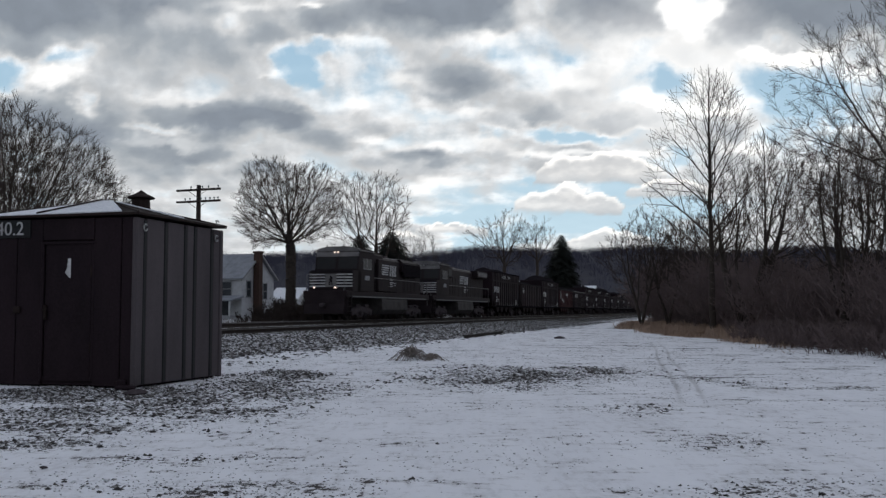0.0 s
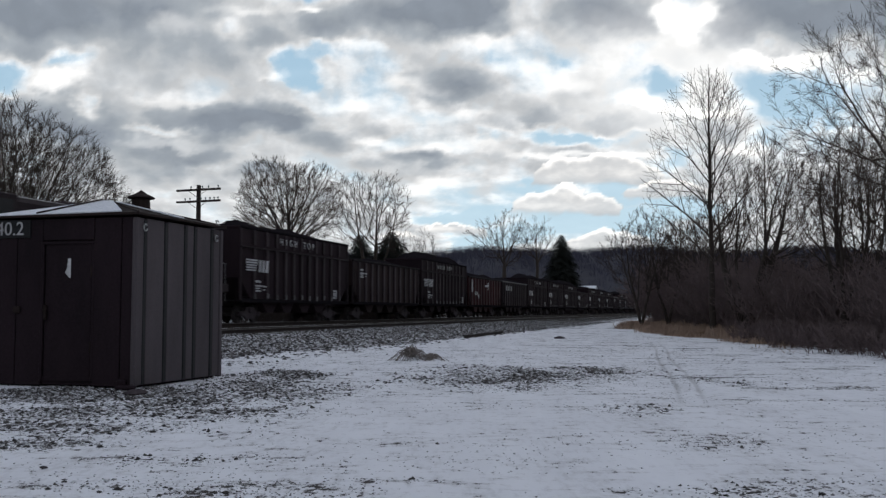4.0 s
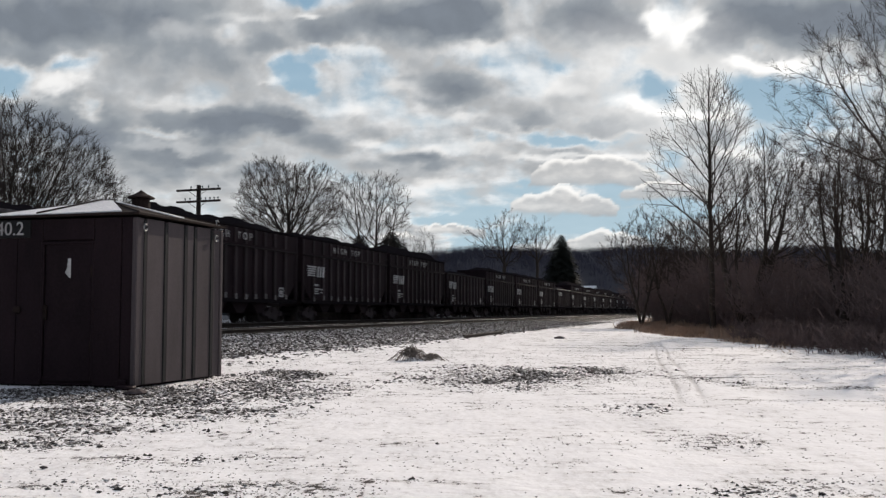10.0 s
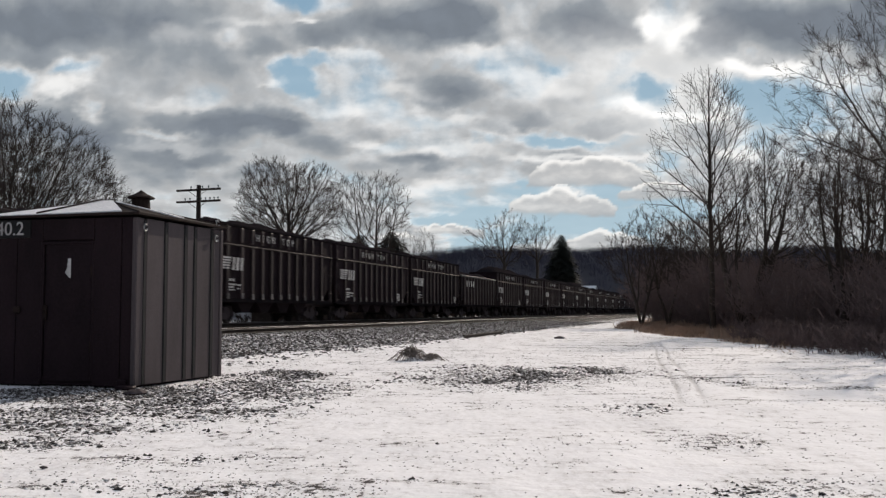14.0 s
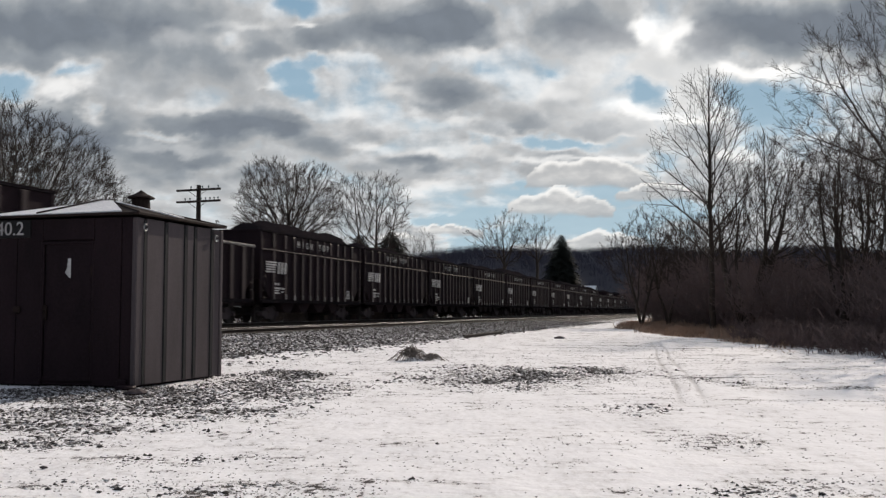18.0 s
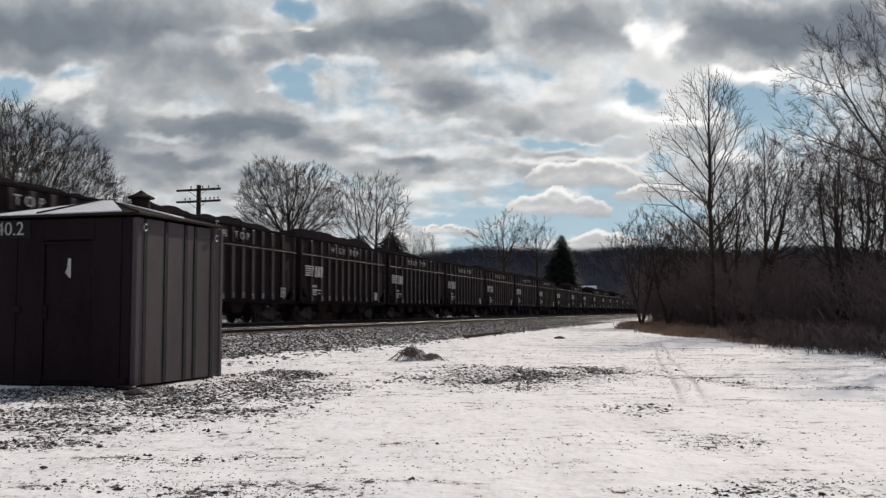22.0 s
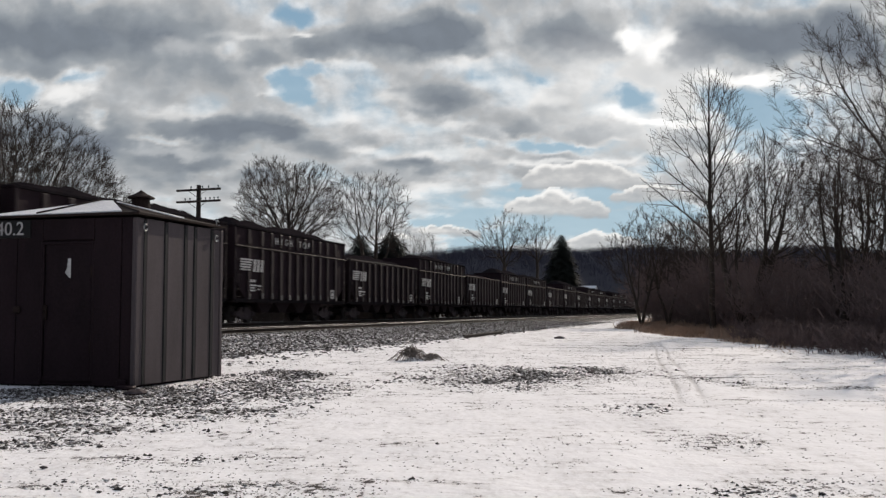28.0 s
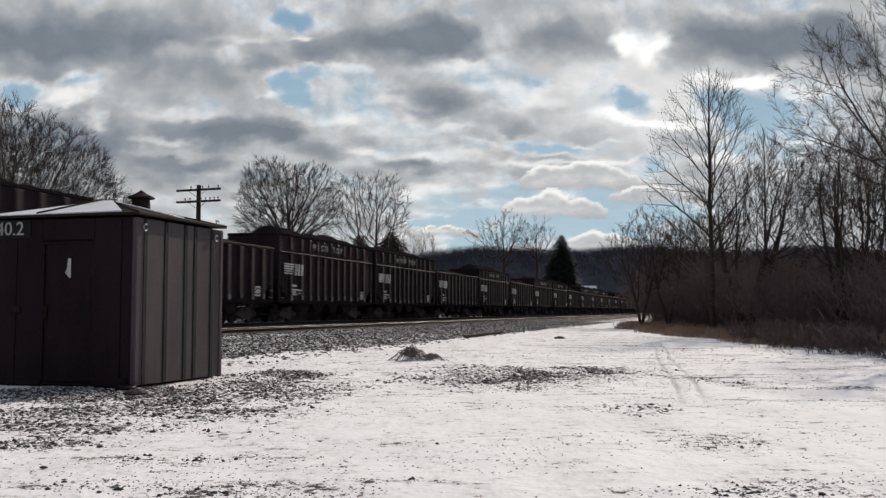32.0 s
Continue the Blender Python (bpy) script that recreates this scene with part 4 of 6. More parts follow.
def car_meshes(kind):
    """The shared meshes of one kind of car."""
    high = kind == "h"
    top = HIGH_Z if high else LOW_Z
    paint = {"b": M_CAR_BROWN, "r": M_CAR_RED}.get(kind, M_CAR)
    rib = {"r": M_RIB_RED}.get(kind, M_RIB)
    d = {}
    body = Geo()
    side = [(1.35, SILL), (13.15, SILL), (14.5, 2.1), (14.5, top), (0, top), (0, 2.1)]
    for y in (-1.5, 1.44):
        body.prism(side, y, y + .06)
    for sgn, x0, x1 in ((1, 0, 1), (-1, 14.5, 13.5)):
        body.add([(x0, -1.46, top), (x0, 1.46, top), (x0, 1.46, 2.1), (x0, -1.46, 2.1), (x0 + sgn * 1.35, 1.46, SILL), (x0 + sgn * 1.35, -1.46, SILL),
                  (x0 + sgn * .06, -1.46, top), (x0 + sgn * .06, 1.46, top)], [(0, 1, 2, 3), (3, 2, 4, 5), (0, 1, 7, 6)])
    body.add([(1.35, -1.46, SILL), (13.15, -1.46, SILL), (13.15, 1.46, SILL), (1.35, 1.46, SILL)], [(0, 1, 2, 3)])
    d["body"] = body.mesh("body", paint)
    hop = Geo()
    for cx in (3.95, 6.1, 8.4, 10.55):
        hop.prism([(cx - 1.0, SILL), (cx + 1.0, SILL), (cx + .34, .36), (cx - .34, .36)], -1.25, -.12)
        hop.prism([(cx - 1.0, SILL), (cx + 1.0, SILL), (cx + .34, .36), (cx - .34, .36)], .12, 1.25)
    d["hopper_bay"] = hop.mesh("hopper_bays", paint)
    d["sill"] = Geo().box(7.25, 0, SILL + .02, 14.3, .05, .20, .01).mesh("side_sill", M_COAL)
    d["chord"] = Geo().box(7.25, 0, top - .02, 14.5, .10 if high else .17, .13, .02).mesh("top_chord", M_CHORD_LIGHT if kind == "g" else M_COAL if high else M_CHORD)
    d["band"] = Geo().box(7.25, 0, LOW_Z - .11, 14.5, .135, .10, .03).mesh("side_band", M_CHORD)
    d["end_chord"] = Geo().box(0, 0, top - .02, .14, 2.9, .13, .02).mesh("end_chord", paint)
    zt = (LOW_Z if high else top) - .10
    # a long rib reaches the sill, a short one stops above the end opening
    d["rib"] = Geo().box(0, 0, (SILL + .1 + zt) / 2, .30 if high else .34, .13, zt - SILL - .1, .025).mesh("rib", rib)
    d["rib_top"] = Geo().box(0, 0, (LOW_Z + HIGH_Z) / 2 - .03, .30, .11, HIGH_Z - LOW_Z - .16, .02).mesh("upper_rib", rib)
    # small pale plate low on a rib, brightness differing from one to the next
    d["foot"] = Geo().box(0, 0, SILL + .24, .20, .02, .26, .006).mesh("rib_foot", M_CHORD_LIGHT)
    d["post"] = Geo().box(0, 0, (.98 + top) / 2, .12, .12, top - .98, .02).mesh("corner_post", rib)
    lad = Geo()
    for k in range(6):
        lad.rod((0, 0, 1.15 + k * .36), (.44, 0, 1.15 + k * .36), .016, n=5)
    lad.rod((0, 0, .95), (0, 0, 3.2), .014, n=5).rod((.44, 0, .95), (.44, 0, 3.2), .014, n=5)
    d["ladder"] = lad.mesh("ladder", M_CHORD)
    plat = Geo().box(.7, 0, .99, 1.4, 2.7, .05).box(.65, -1.0, 1.5, .05, .05, 1.15).box(.65, 1.0, 1.5, .05, .05, 1.15)
    d["platform"] = plat.mesh("end_platform", paint)
    d["coupler"] = Geo().box(-.2, 0, .83, .75, .18, .22, .03).box(-.5, 0, .83, .22, .3, .28, .05).mesh("coupler", M_TRUCK)
    d["centre"] = Geo().box(7.25, 0, .86, 14.6, .34, .3, .02).mesh("centre_sill", M_TRUCK)
    d["brake"] = Geo().lathe([(-.3, .13), (.3, .13)], 10, "y", (.95, .4, 1.2)).mesh("brake_cylinder", M_TRUCK)
    return d


CAR_MESH = {k: car_meshes(k) for k in "hlbrg"}
COAL = {True: [coal_mesh(HIGH_Z, s) for s in range(5)], False: [coal_mesh(LOW_Z, s + 10) for s in range(4)]}
HEAPED = coal_mesh(HIGH_Z, 21, .32, 3.0)
RIBS = [1.45, 2.9, 4.05, 5.15, 6.2, 7.25, 8.3, 9.35, 10.45, 11.6, 12.9]
CAR_LABEL = {"h": "black high-sided ribbed coal car with white lettering, heaped full", "l": "low black ribbed coal car with white emblem, full",
             "b": "low brown ribbed coal car, heaped with coal", "r": "low faded red ribbed coal car with white lettering", "g": "low dark grey coal car with a bright top edge"}


def coal_car(kind, seed, heaped=False):
    high = kind == "h"
    d = CAR_MESH[kind]
    r = random.Random(seed)
    car = thing("coal_car", Matrix.Identity(4), CAR_LABEL[kind], "coal car", "coal cars of the train")
    body = part("body", d["body"], None, car)
    load = r.choice(COAL[high])
    part("coal_load", HEAPED if heaped else load, None, car, "heaped black coal")
    part("hopper_bays", d["hopper_bay"], None, car)
    part("centre_sill", d["centre"], None, car)
    part("brake_cylinder", d["brake"], None, car)
    ribs = RIBS if high else [1.15 + 1.22 * i for i in range(11)]
    for s in (-1, 1):
        part("side_sill", d["sill"], None, car).location = (0, s * 1.54, 0)
        part("top_chord", d["chord"], None, car).location = (0, s * 1.53, 0)
        if high:
            part("side_band", d["band"], None, car).location = (0, s * 1.55, 0)
        for x in ribs:
            part("rib", d["rib"], None, car).location = (x, s * 1.55, 0)
            if high:
                part("upper_rib", d["rib_top"], None, car).location = (x, s * 1.54, 0)
            if s < 0 and kind in "hl":
                part("rib_foot", d["foot"], None, car).location = (x, -1.63, r.uniform(-.05, .05))
        for x in (.07, 14.43):
            part("corner_post", d["post"], None, car).location = (x, s * 1.50, 0)
        part("ladder", d["ladder"], None, car).location = (.10, s * 1.6, 0)
        part("ladder", d["ladder"], None, car).location = (13.96, s * 1.6, 0)
        if s > 0:
            continue

        def mark(name, me, x, z, label=""):
            ob = part(name, me, None, body, label)
            ob.matrix_basis = pose(x, -1.625, z)
        if kind in "hl":
            for me in EMBLEM_BARS:
                mark("emblem_bar", me, .45, 2.42, "faded white bar")
            for me in EMBLEM_BLOCKS:
                mark("emblem_block", me, .45, 2.42, "faded white block")
            mark("data_panel", DATA, 1.5, 1.35 + r.uniform(-.1, .1), "rows of small white stencil marks")
            if r.random() < .7:
                mark("route_box", BOX_MARK, 12.0 + r.uniform(-.4, .6), 1.2)
            if high:
                for me, dx in HIGH_TOP:
                    mark("letter", me, 6.6 + dx, 4.12, "white block letter")
        elif kind == "g":
            for me in TALL_MARKS:
                mark("letter_block", me, 1.7, 2.75, "white block mark")
        elif kind == "r":
            for me in ROUND_MARKS:
                mark("letter_block", me, .9, 2.0, "white block mark")
        else:
            mark("data_panel", DATA, 1.2, 2.6, "rows of small white stencil marks")
    for x, t in ((0, 0), (14.5, 180)):
        part("end_platform", d["platform"], None, car).matrix_basis = pose(x, 0, 0, 0, 0, t)
        part("end_chord", d["end_chord"], None, car).location = (x + (.03 if x == 0 else -.03), 0, 0)
        part("coupler", d["coupler"], None, car).matrix_basis = pose(x, 0, 0, 0, 0, t)
    truck(car, 2.05)
    truck(car, 12.45)
    return car


def glow_material():
    m, nodes, links = material("headlight_glow")
    e, o = nodes.new("ShaderNodeEmission"), nodes.new("ShaderNodeOutputMaterial")
    e.inputs[0].default_value, e.inputs[1].default_value = (1.0, 0.80, 0.68, 1), 1.3
    links.new(e.outputs[0], o.inputs[0])
    return m


M_GLOW = glow_material()


def engine(tail, second):
    """A six-axle road engine; x = 0 at the nose, the tail at x = tail."""
    e = thing("diesel_engine", Matrix.Identity(4),
              "black road diesel with a wide cab and white nose bars" if not second else "black road diesel with winged radiator and white nose bars", "locomotive", "engines of the train")
    mid = (tail - 1.0) / 2
    deck_g = Geo().box(mid, 0, 1.54, tail + 1.0, 3.0, .42, .03)
    part("frame", deck_g, M_LOCO, e)
    for s in (-1, 1):
        part("sill_stripe", Geo().box(mid, s * 1.512, 1.39, tail - 1.0, .02, .09), M_HANDRAIL, e, "white line along the frame")
    pil = Geo().prism([(-1.0, 1.5), (-1.05, .9), (-1.28, .28), (-.9, .28), (-.75, 1.5)], -1.35, 1.35)
    part("pilot", pil, M_LOCO, e)
    for s in (-1, 1):
        for k in range(4):
            part("step", Geo().box(-.55, s * 1.38, .42 + .33 * k, .5, .3, .04, .008), M_LOCO, e)
        for x in (-.82, -.28):
            part("step_side", Geo().box(x, s * 1.38, .95, .04, .3, 1.3), M_LOCO, e)
    part("coupler", Geo().box(-1.35, 0, .83, .6, .22, .26, .04), M_TRUCK, e)
    part("coupler", Geo().box(tail + .2, 0, .83, .6, .22, .26, .04), M_TRUCK, e)
    # nose and cab
    nose = Geo().prism([(0, 1.75), (0, 2.95), (.18, 3.08), (1.45, 3.12), (1.45, 1.75)], -1.53, 1.53)
    part("nose", nose, M_LOCO, e)
    for k in range(5):
        for y0, y1 in ((-1.49, -.40), (.40, 1.49)):
            part("nose_bar", Geo().box(-.012, (y0 + y1) / 2, 2.06 + .19 * k, .02, y1 - y0, .095), M_STRIPE, e, "white bar across the nose")
    badge = part("nose_emblem", Geo().box(-.012, 0, 2.44, .02, .74, .86), M_LOCO_GREY, e, "pale badge on the nose")
    part("emblem_shape", Geo().add([(-.03, -.12, 2.12), (-.03, -.04, 2.12), (-.03, 0, 2.36), (-.03, .06, 2.12), (-.03, .14, 2.12), (-.03, .10, 2.5), (-.03, .04, 2.74), (-.03, -.14, 2.62), (-.03, -.10, 2.46)],
         [(0, 1, 2, 8), (2, 3, 4, 5), (2, 5, 6, 8), (6, 7, 8)]), M_LOCO, badge)
    cab = Geo().prism([(0.95, 1.75), (0.95, 3.12), (1.2, 4.36), (1.4, 4.56), (4.0, 4.56), (4.0, 1.75)], -1.53, 1.53)
    cb = part("cab", cab, M_LOCO, e)
    part("visor_band", Geo().prism([(1.128, 4.04), (1.115, 4.05), (1.19, 4.36), (1.205, 4.36)], -1.5, 1.5), M_LOCO_GREY, cb, "dusty band over the windscreens, grey lightened for sky light")
    part("anti_glare_panel", Geo().prism([(.02, 2.975), (.16, 3.075), (.93, 3.10), (.93, 3.13), (.15, 3.105), (0, 3.0)], -1.45, 1.45), M_COAL, cb, "matt black panel on top of the nose")
    part("cab_roof", Geo().prism([(-1.6, 4.40), (-1.6, 4.45), (-1.3, 4.60), (-.7, 4.72), (.7, 4.72), (1.3, 4.60), (1.6, 4.45), (1.6, 4.40)], 1.15, 4.05, "x"), M_LOCO_GREY, cb, "dusty cab roof, grey lightened for sky light")
    for y0, y1 in ((-1.42, -.10), (.10, 1.42)):
        part("windscreen", Geo().add([(.962, y0, 3.22), (.962, y1, 3.22), (1.122, y1, 4.02), (1.122, y0, 4.02)], [(0, 1, 2, 3)]), M_CAB_GLASS, cb)
    for s in (-1, 1):
        for x0, x1 in ((1.95, 2.55), (2.65, 3.35)):
            part("side_window", Geo().box((x0 + x1) / 2, s * 1.533, 3.6, x1 - x0, .02, .62), M_CAB_GLASS, cb)
            part("window_frame", Geo().box((x0 + x1) / 2, s * 1.537, 3.25, x1 - x0 + .06, .03, .05).box(x0 - .02, s * 1.537, 3.6, .04, .03, .7).box(x1 + .02, s * 1.537, 3.6, .04, .03, .7), M_TRIM, cb)
    part("headlight", Geo().lathe([(0, .055), (.05, .055)], 12, "y", (0, 0, 0)), M_GLOW if not second else M_TRIM, cb).matrix_basis = pose(1.13, -.06, 4.33, 0, 0, 90)
    part("headlight", Geo().lathe([(0, .055), (.05, .055)], 12, "y", (0, 0, 0)), M_GLOW if not second else M_TRIM, cb).matrix_basis = pose(1.13, .20, 4.33, 0, 0, 90)
    for y in (-.72, .72):
        part("ditch_light", Geo().lathe([(0, .06), (.06, .06)], 12, "y", (0, 0, 0)), M_GLOW if not second else M_TRIM, e).matrix_basis = pose(-1.02, y, 1.95, 0, 0, 90)
    part("data_panel", bars([(0, .9, 0, .3)]), M_TRIM, cb, "plain number bar").location = (2.2, -1.545, 2.5)
    # pale strips paint the highlight along the cab's eaves
    for s in (-1, 1):
        part("eave_edge", Geo().box(2.6, s * 1.6, 4.43, 2.9, .03, .06), M_LOCO_GREY, cb)
    # long hood
    h0, h1 = 4.0, tail - 1.0
    ht = 4.28 if not second else 4.36
    hood = Geo().prism([(-1.0, 1.75), (-1.0, ht - .18), (-.82, ht), (.82, ht), (1.0, ht - .18), (1.0, 1.75)], h0, h1, "x")
    hd = part("hood", hood, M_LOCO, e)
    part("hood_roof", Geo().prism([(-.80, ht + .003), (.80, ht + .003), (.76, ht + .05), (-.76, ht + .05)], h0 + .4, h1 - .3, "x"), M_LOCO_GREY, hd, "dusty hood roof, grey lightened for sky light")
    n = int((h1 - h0 - 1.0) / .86)
    for s in (-1, 1):
        for k in range(n):
            if 5 <= k <= 8:
                continue
            part("hood_door", Geo().box(h0 + .9 + k * .86, s * 1.012, 2.75, .78, .03, 1.6, .01), M_LOCO, hd)
    for me in EMBLEM_BARS + EMBLEM_BLOCKS:
        lg = part(me.name.split(".")[0], me, None, hd, "white emblem piece")
        lg.matrix_basis = pose(h0 + 1.9 if not second else h0 + 5.6, -1.44 if not second else -1.04, 2.95) @ Matrix.Diagonal((1.25, 1, 1.25, 1))
    ld = part("data_panel", DATA, None, hd, "rows of small white marks")
    ld.matrix_basis = pose(h0 + 3.6 if not second else h0 + 7.2, -1.44 if not second else -1.04, 2.15) @ Matrix.Diagonal((1.2, 1, 1.0, 1))
    if not second:
        # flared radiators at the rear, fans, exhaust stack, dynamic brake bulge
        part("radiator", Geo().prism([(-1.22, ht - .85), (-1.22, ht - .15), (-1.0, ht + .05), (1.0, ht + .05), (1.22, ht - .15), (1.22, ht - .85)], h1 - 5.2, h1 - .8, "x"), M_LOCO, hd)
        for s in (-1, 1):
            part("grille", Geo().box(h1 - 3.0, s * 1.235, ht - .5, 4.0, .03, .5), M_SIGN, hd)
        for k in range(3):
            part("fan", Geo().lathe([(ht + .02, .6), (ht + .14, .62), (ht + .16, .5)], 16, "z", (h1 - 4.3 + 1.3 * k, 0, 0)), M_LOCO_GREY, hd)
        part("brake_blister", Geo().box(h0 + 1.6, 0, ht - .2, 2.2, 2.5, .7, .1), M_LOCO, hd)
        part("intake", Geo().box(h0 + .6, -1.1, 3.3, .9, .3, 1.5, .05), M_COAL, hd)
        part("blower_housing", Geo().box(h0 + 3.35, -1.2, 2.95, 4.3, .45, 2.3, .06), M_LOCO, hd)
        part("hood_screen", Geo().box(h1 - 2.9, -1.245, ht - .75, 4.4, .04, .95), M_COAL, hd, "dark radiator screen")
    else:
        part("radiator", Geo().prism([(-1.5, ht - .62), (-1.55, ht - .3), (-1.5, ht + .02), (-.9, ht + .06), (.9, ht + .06), (1.5, ht + .02), (1.55, ht - .3), (1.5, ht - .62)], h1 - 4.6, h1 - .2, "x"), M_LOCO, hd, "overhanging winged radiator")
        for s in (-1, 1):
            part("grille", Geo().box(h1 - 2.4, s * 1.53, ht - .3, 3.6, .05, .38), M_LOCO_GREY, hd)
        part("brake_box", Geo().box(h0 + .9, 0, ht - .45, 1.8, 2.7, .95, .06), M_LOCO, hd)
        part("grille", Geo().box(h0 + .9, -1.36, ht - .5, 1.2, .03, .6), M_SIGN, hd)
    part("exhaust_stack", Geo().box(h0 + 6.2, 0, ht + .12, .9, .5, .28, .03), M_TRUCK, hd)
    part("horn", Geo().rod((2.6, .2, 4.6), (2.6, .2, 4.82), .02).rod((2.4, .2, 4.8), (2.9, .2, 4.8), .04, .07), M_TRUCK, cb)
    part("antenna", Geo().rod((3.3, -.5, 4.6), (3.3, -.5, 5.15), .012), M_TRUCK, cb)
    # walkway rails
    for s in (-1, 1):
        part("handrail", Geo().rod((h0 + .3, s * 1.46, 2.72), (tail - .3, s * 1.46, 2.72), .022, n=6), M_HANDRAIL, e, "white walkway handrail")
        k = h0 + .4
        while k < tail - .3:
            part("stanchion", Geo().rod((k, s * 1.46, 1.75), (k, s * 1.46, 2.72), .016, n=6), M_TRUCK, e)
            k += 1.55
        part("grab_rail", Geo().rod((-.95, s * 1.3, .9), (-.9, s * 1.3, 2.8), .02, n=6).rod((-.9, s * 1.3, 2.8), (-.2, s * 1.2, 2.8), .02, n=6), M_HANDRAIL, e)
        part("grab_rail", Geo().rod((tail - .05, s * 1.35, .9), (tail - .1, s * 1.35, 2.7), .02, n=6), M_HANDRAIL, e)
    tank = Geo().prism([(-1.42, 1.33), (-1.5, 1.15), (-1.5, .55), (-1.2, .22), (1.2, .22), (1.5, .55), (1.5, 1.15), (1.42, 1.33)], mid - 2.4, mid + 3.4, "x")
    part("fuel_tank", tank, M_TANK, e, "dusty grey fuel tank")
    for x in (2.6, tail - 3.3):
        t = truck(e, x, (-1.68, 0.0, 1.68))
        ext = Geo()
        for s in (-1, 1):
            ext.prism([(-2.1, .45), (-2.1, .70), (-1.0, .92), (1.0, .92), (2.1, .70), (2.1, .45), (1.2, .42), (.6, .55), (-.6, .55), (-1.2, .42)], s * 1.08 - .06, s * 1.08 + .06)
            for a in (-1.68, 0, 1.68):
                ext.box(a, s * 1.12, .46, .34, .2, .3, .04)
            ext.rod((-1.2, s * 1.16, .95), (-.5, s * 1.16, .95), .1).rod((.5, s * 1.16, .95), (1.2, s * 1.16, .95), .1)
        part("long_frame", ext, M_TRUCK, t)
    return e


train = [(engine(17.4, False), 58.1), (engine(20.2, True), 77.6)]
for i, k in enumerate(CAR_KINDS):
    train.append((coal_car(k, 100 + i, i in (2, 7, 13, 17)), FIRST_CAR + CAR_PITCH * i))

# ---- bare winter trees ----
def tube_mesh(name, segs, mat, sides=4):
    """Tapered tubes from (p, q, r0, r1) rows, all in one mesh."""
    a = np.array([(*s[0], *s[1], s[2], s[3]) for s in segs], float)
    p, q, r0, r1 = a[:, 0:3], a[:, 3:6], a[:, 6], a[:, 7]
    d = q - p
    d /= np.maximum(np.linalg.norm(d, axis=1, keepdims=True), 1e-6)
    ref = np.where(np.abs(d[:, 2:3]) > 0.9, np.array([[1.0, 0, 0]]), np.array([[0, 0, 1.0]]))
    u = np.cross(d, ref)
    u /= np.linalg.norm(u, axis=1, keepdims=True)
    w = np.cross(d, u)
    vs = []
    for c, r in ((p, r0), (q, r1)):
        for i in range(sides):
            t = 2 * math.pi * i / sides
            vs.append(c + (u * math.cos(t) + w * math.sin(t)) * r[:, None])
    v = np.stack(vs, 1).reshape(-1, 3)
    f = np.array([(i, (i + 1) % sides, sides + (i + 1) % sides, sides + i) for i in range(sides)])
    f = (f[None] + (np.arange(len(a)) * 2 * sides)[:, None, None]).reshape(-1, 4)
    return fast_mesh(name, v, f, mat, True)


def grow(segs, r, p, d, length, rad, level, opt):
    """A limb as a wandering polyline that sends out side limbs."""
    n = max(3, int(length / opt["step"] / (1 + .2 * level)))
    st, env = length / n, opt.get("env")
    if env and level > 1 and (p.x - env[0]) ** 2 / env[2] ** 2 + p.y ** 2 / env[2] ** 2 + (p.z - env[1]) ** 2 / env[3] ** 2 > r.uniform(.8, 1.05) and p.z > env[1] - env[3] * .5:
        return
    opt["edge"] = r.uniform(.72, 1.12)
    kids = []
    for i in range(n):
        t = (i + 1) / n
        bend = Vector((r.gauss(0, 1), r.gauss(0, 1), r.gauss(0, .7))) * opt["wander"]
        d = (d + bend + Vector((0, 0, opt["rise"] * (1 if level else 0)))).normalized()
        q = p + d * st
        if env and level and i and ((q.x - env[0]) / env[2]) ** 2 + (q.y / env[2]) ** 2 + ((q.z - env[1]) / env[3]) ** 2 > opt["edge"] and q.z > env[1] - env[3] * .5:
            break
        ra, rb = rad * (1 - .75 * i / n), rad * (1 - .75 * t)
        segs[min(level, 2)].append((p, q, max(ra, opt["thin"]), max(rb, opt["thin"])))
        if level < opt["levels"] and t > opt["bare"][min(level, 2)]:
            kids.append((q, d, t, rb))
        p = q
    if not kids:
        return
    want = opt["kids"][min(level, len(opt["kids"]) - 1)]
    for k in range(want):
        q, dd, t, rb = kids[min(len(kids) - 1, int((k + r.random()) / want * len(kids)))]
        side = dd.orthogonal().normalized()
        side.rotate(Matrix.Rotation(k * 2.4 + r.uniform(-.5, .5), 3, dd))
        ang = radians(r.uniform(*opt["angle"]))
        nd = (dd * math.cos(ang) + side * math.sin(ang)).normalized()
        ln = length * r.uniform(*opt["ratio"][min(level, len(opt["ratio"]) - 1)]) * (1.12 - opt.get("taper", .55) * t)
        grow(segs, r, q, nd, ln, min(rb * .72, rad * .5), level + 1, opt)


# fine brush
BRUSH = dict(step=.4, wander=.12, rise=.05, thin=.007, levels=2, bare=(.1, .1, .1), kids=(7, 5, 3), angle=(18, 50), ratio=((.4, .65), (.4, .6), (.4, .5)))


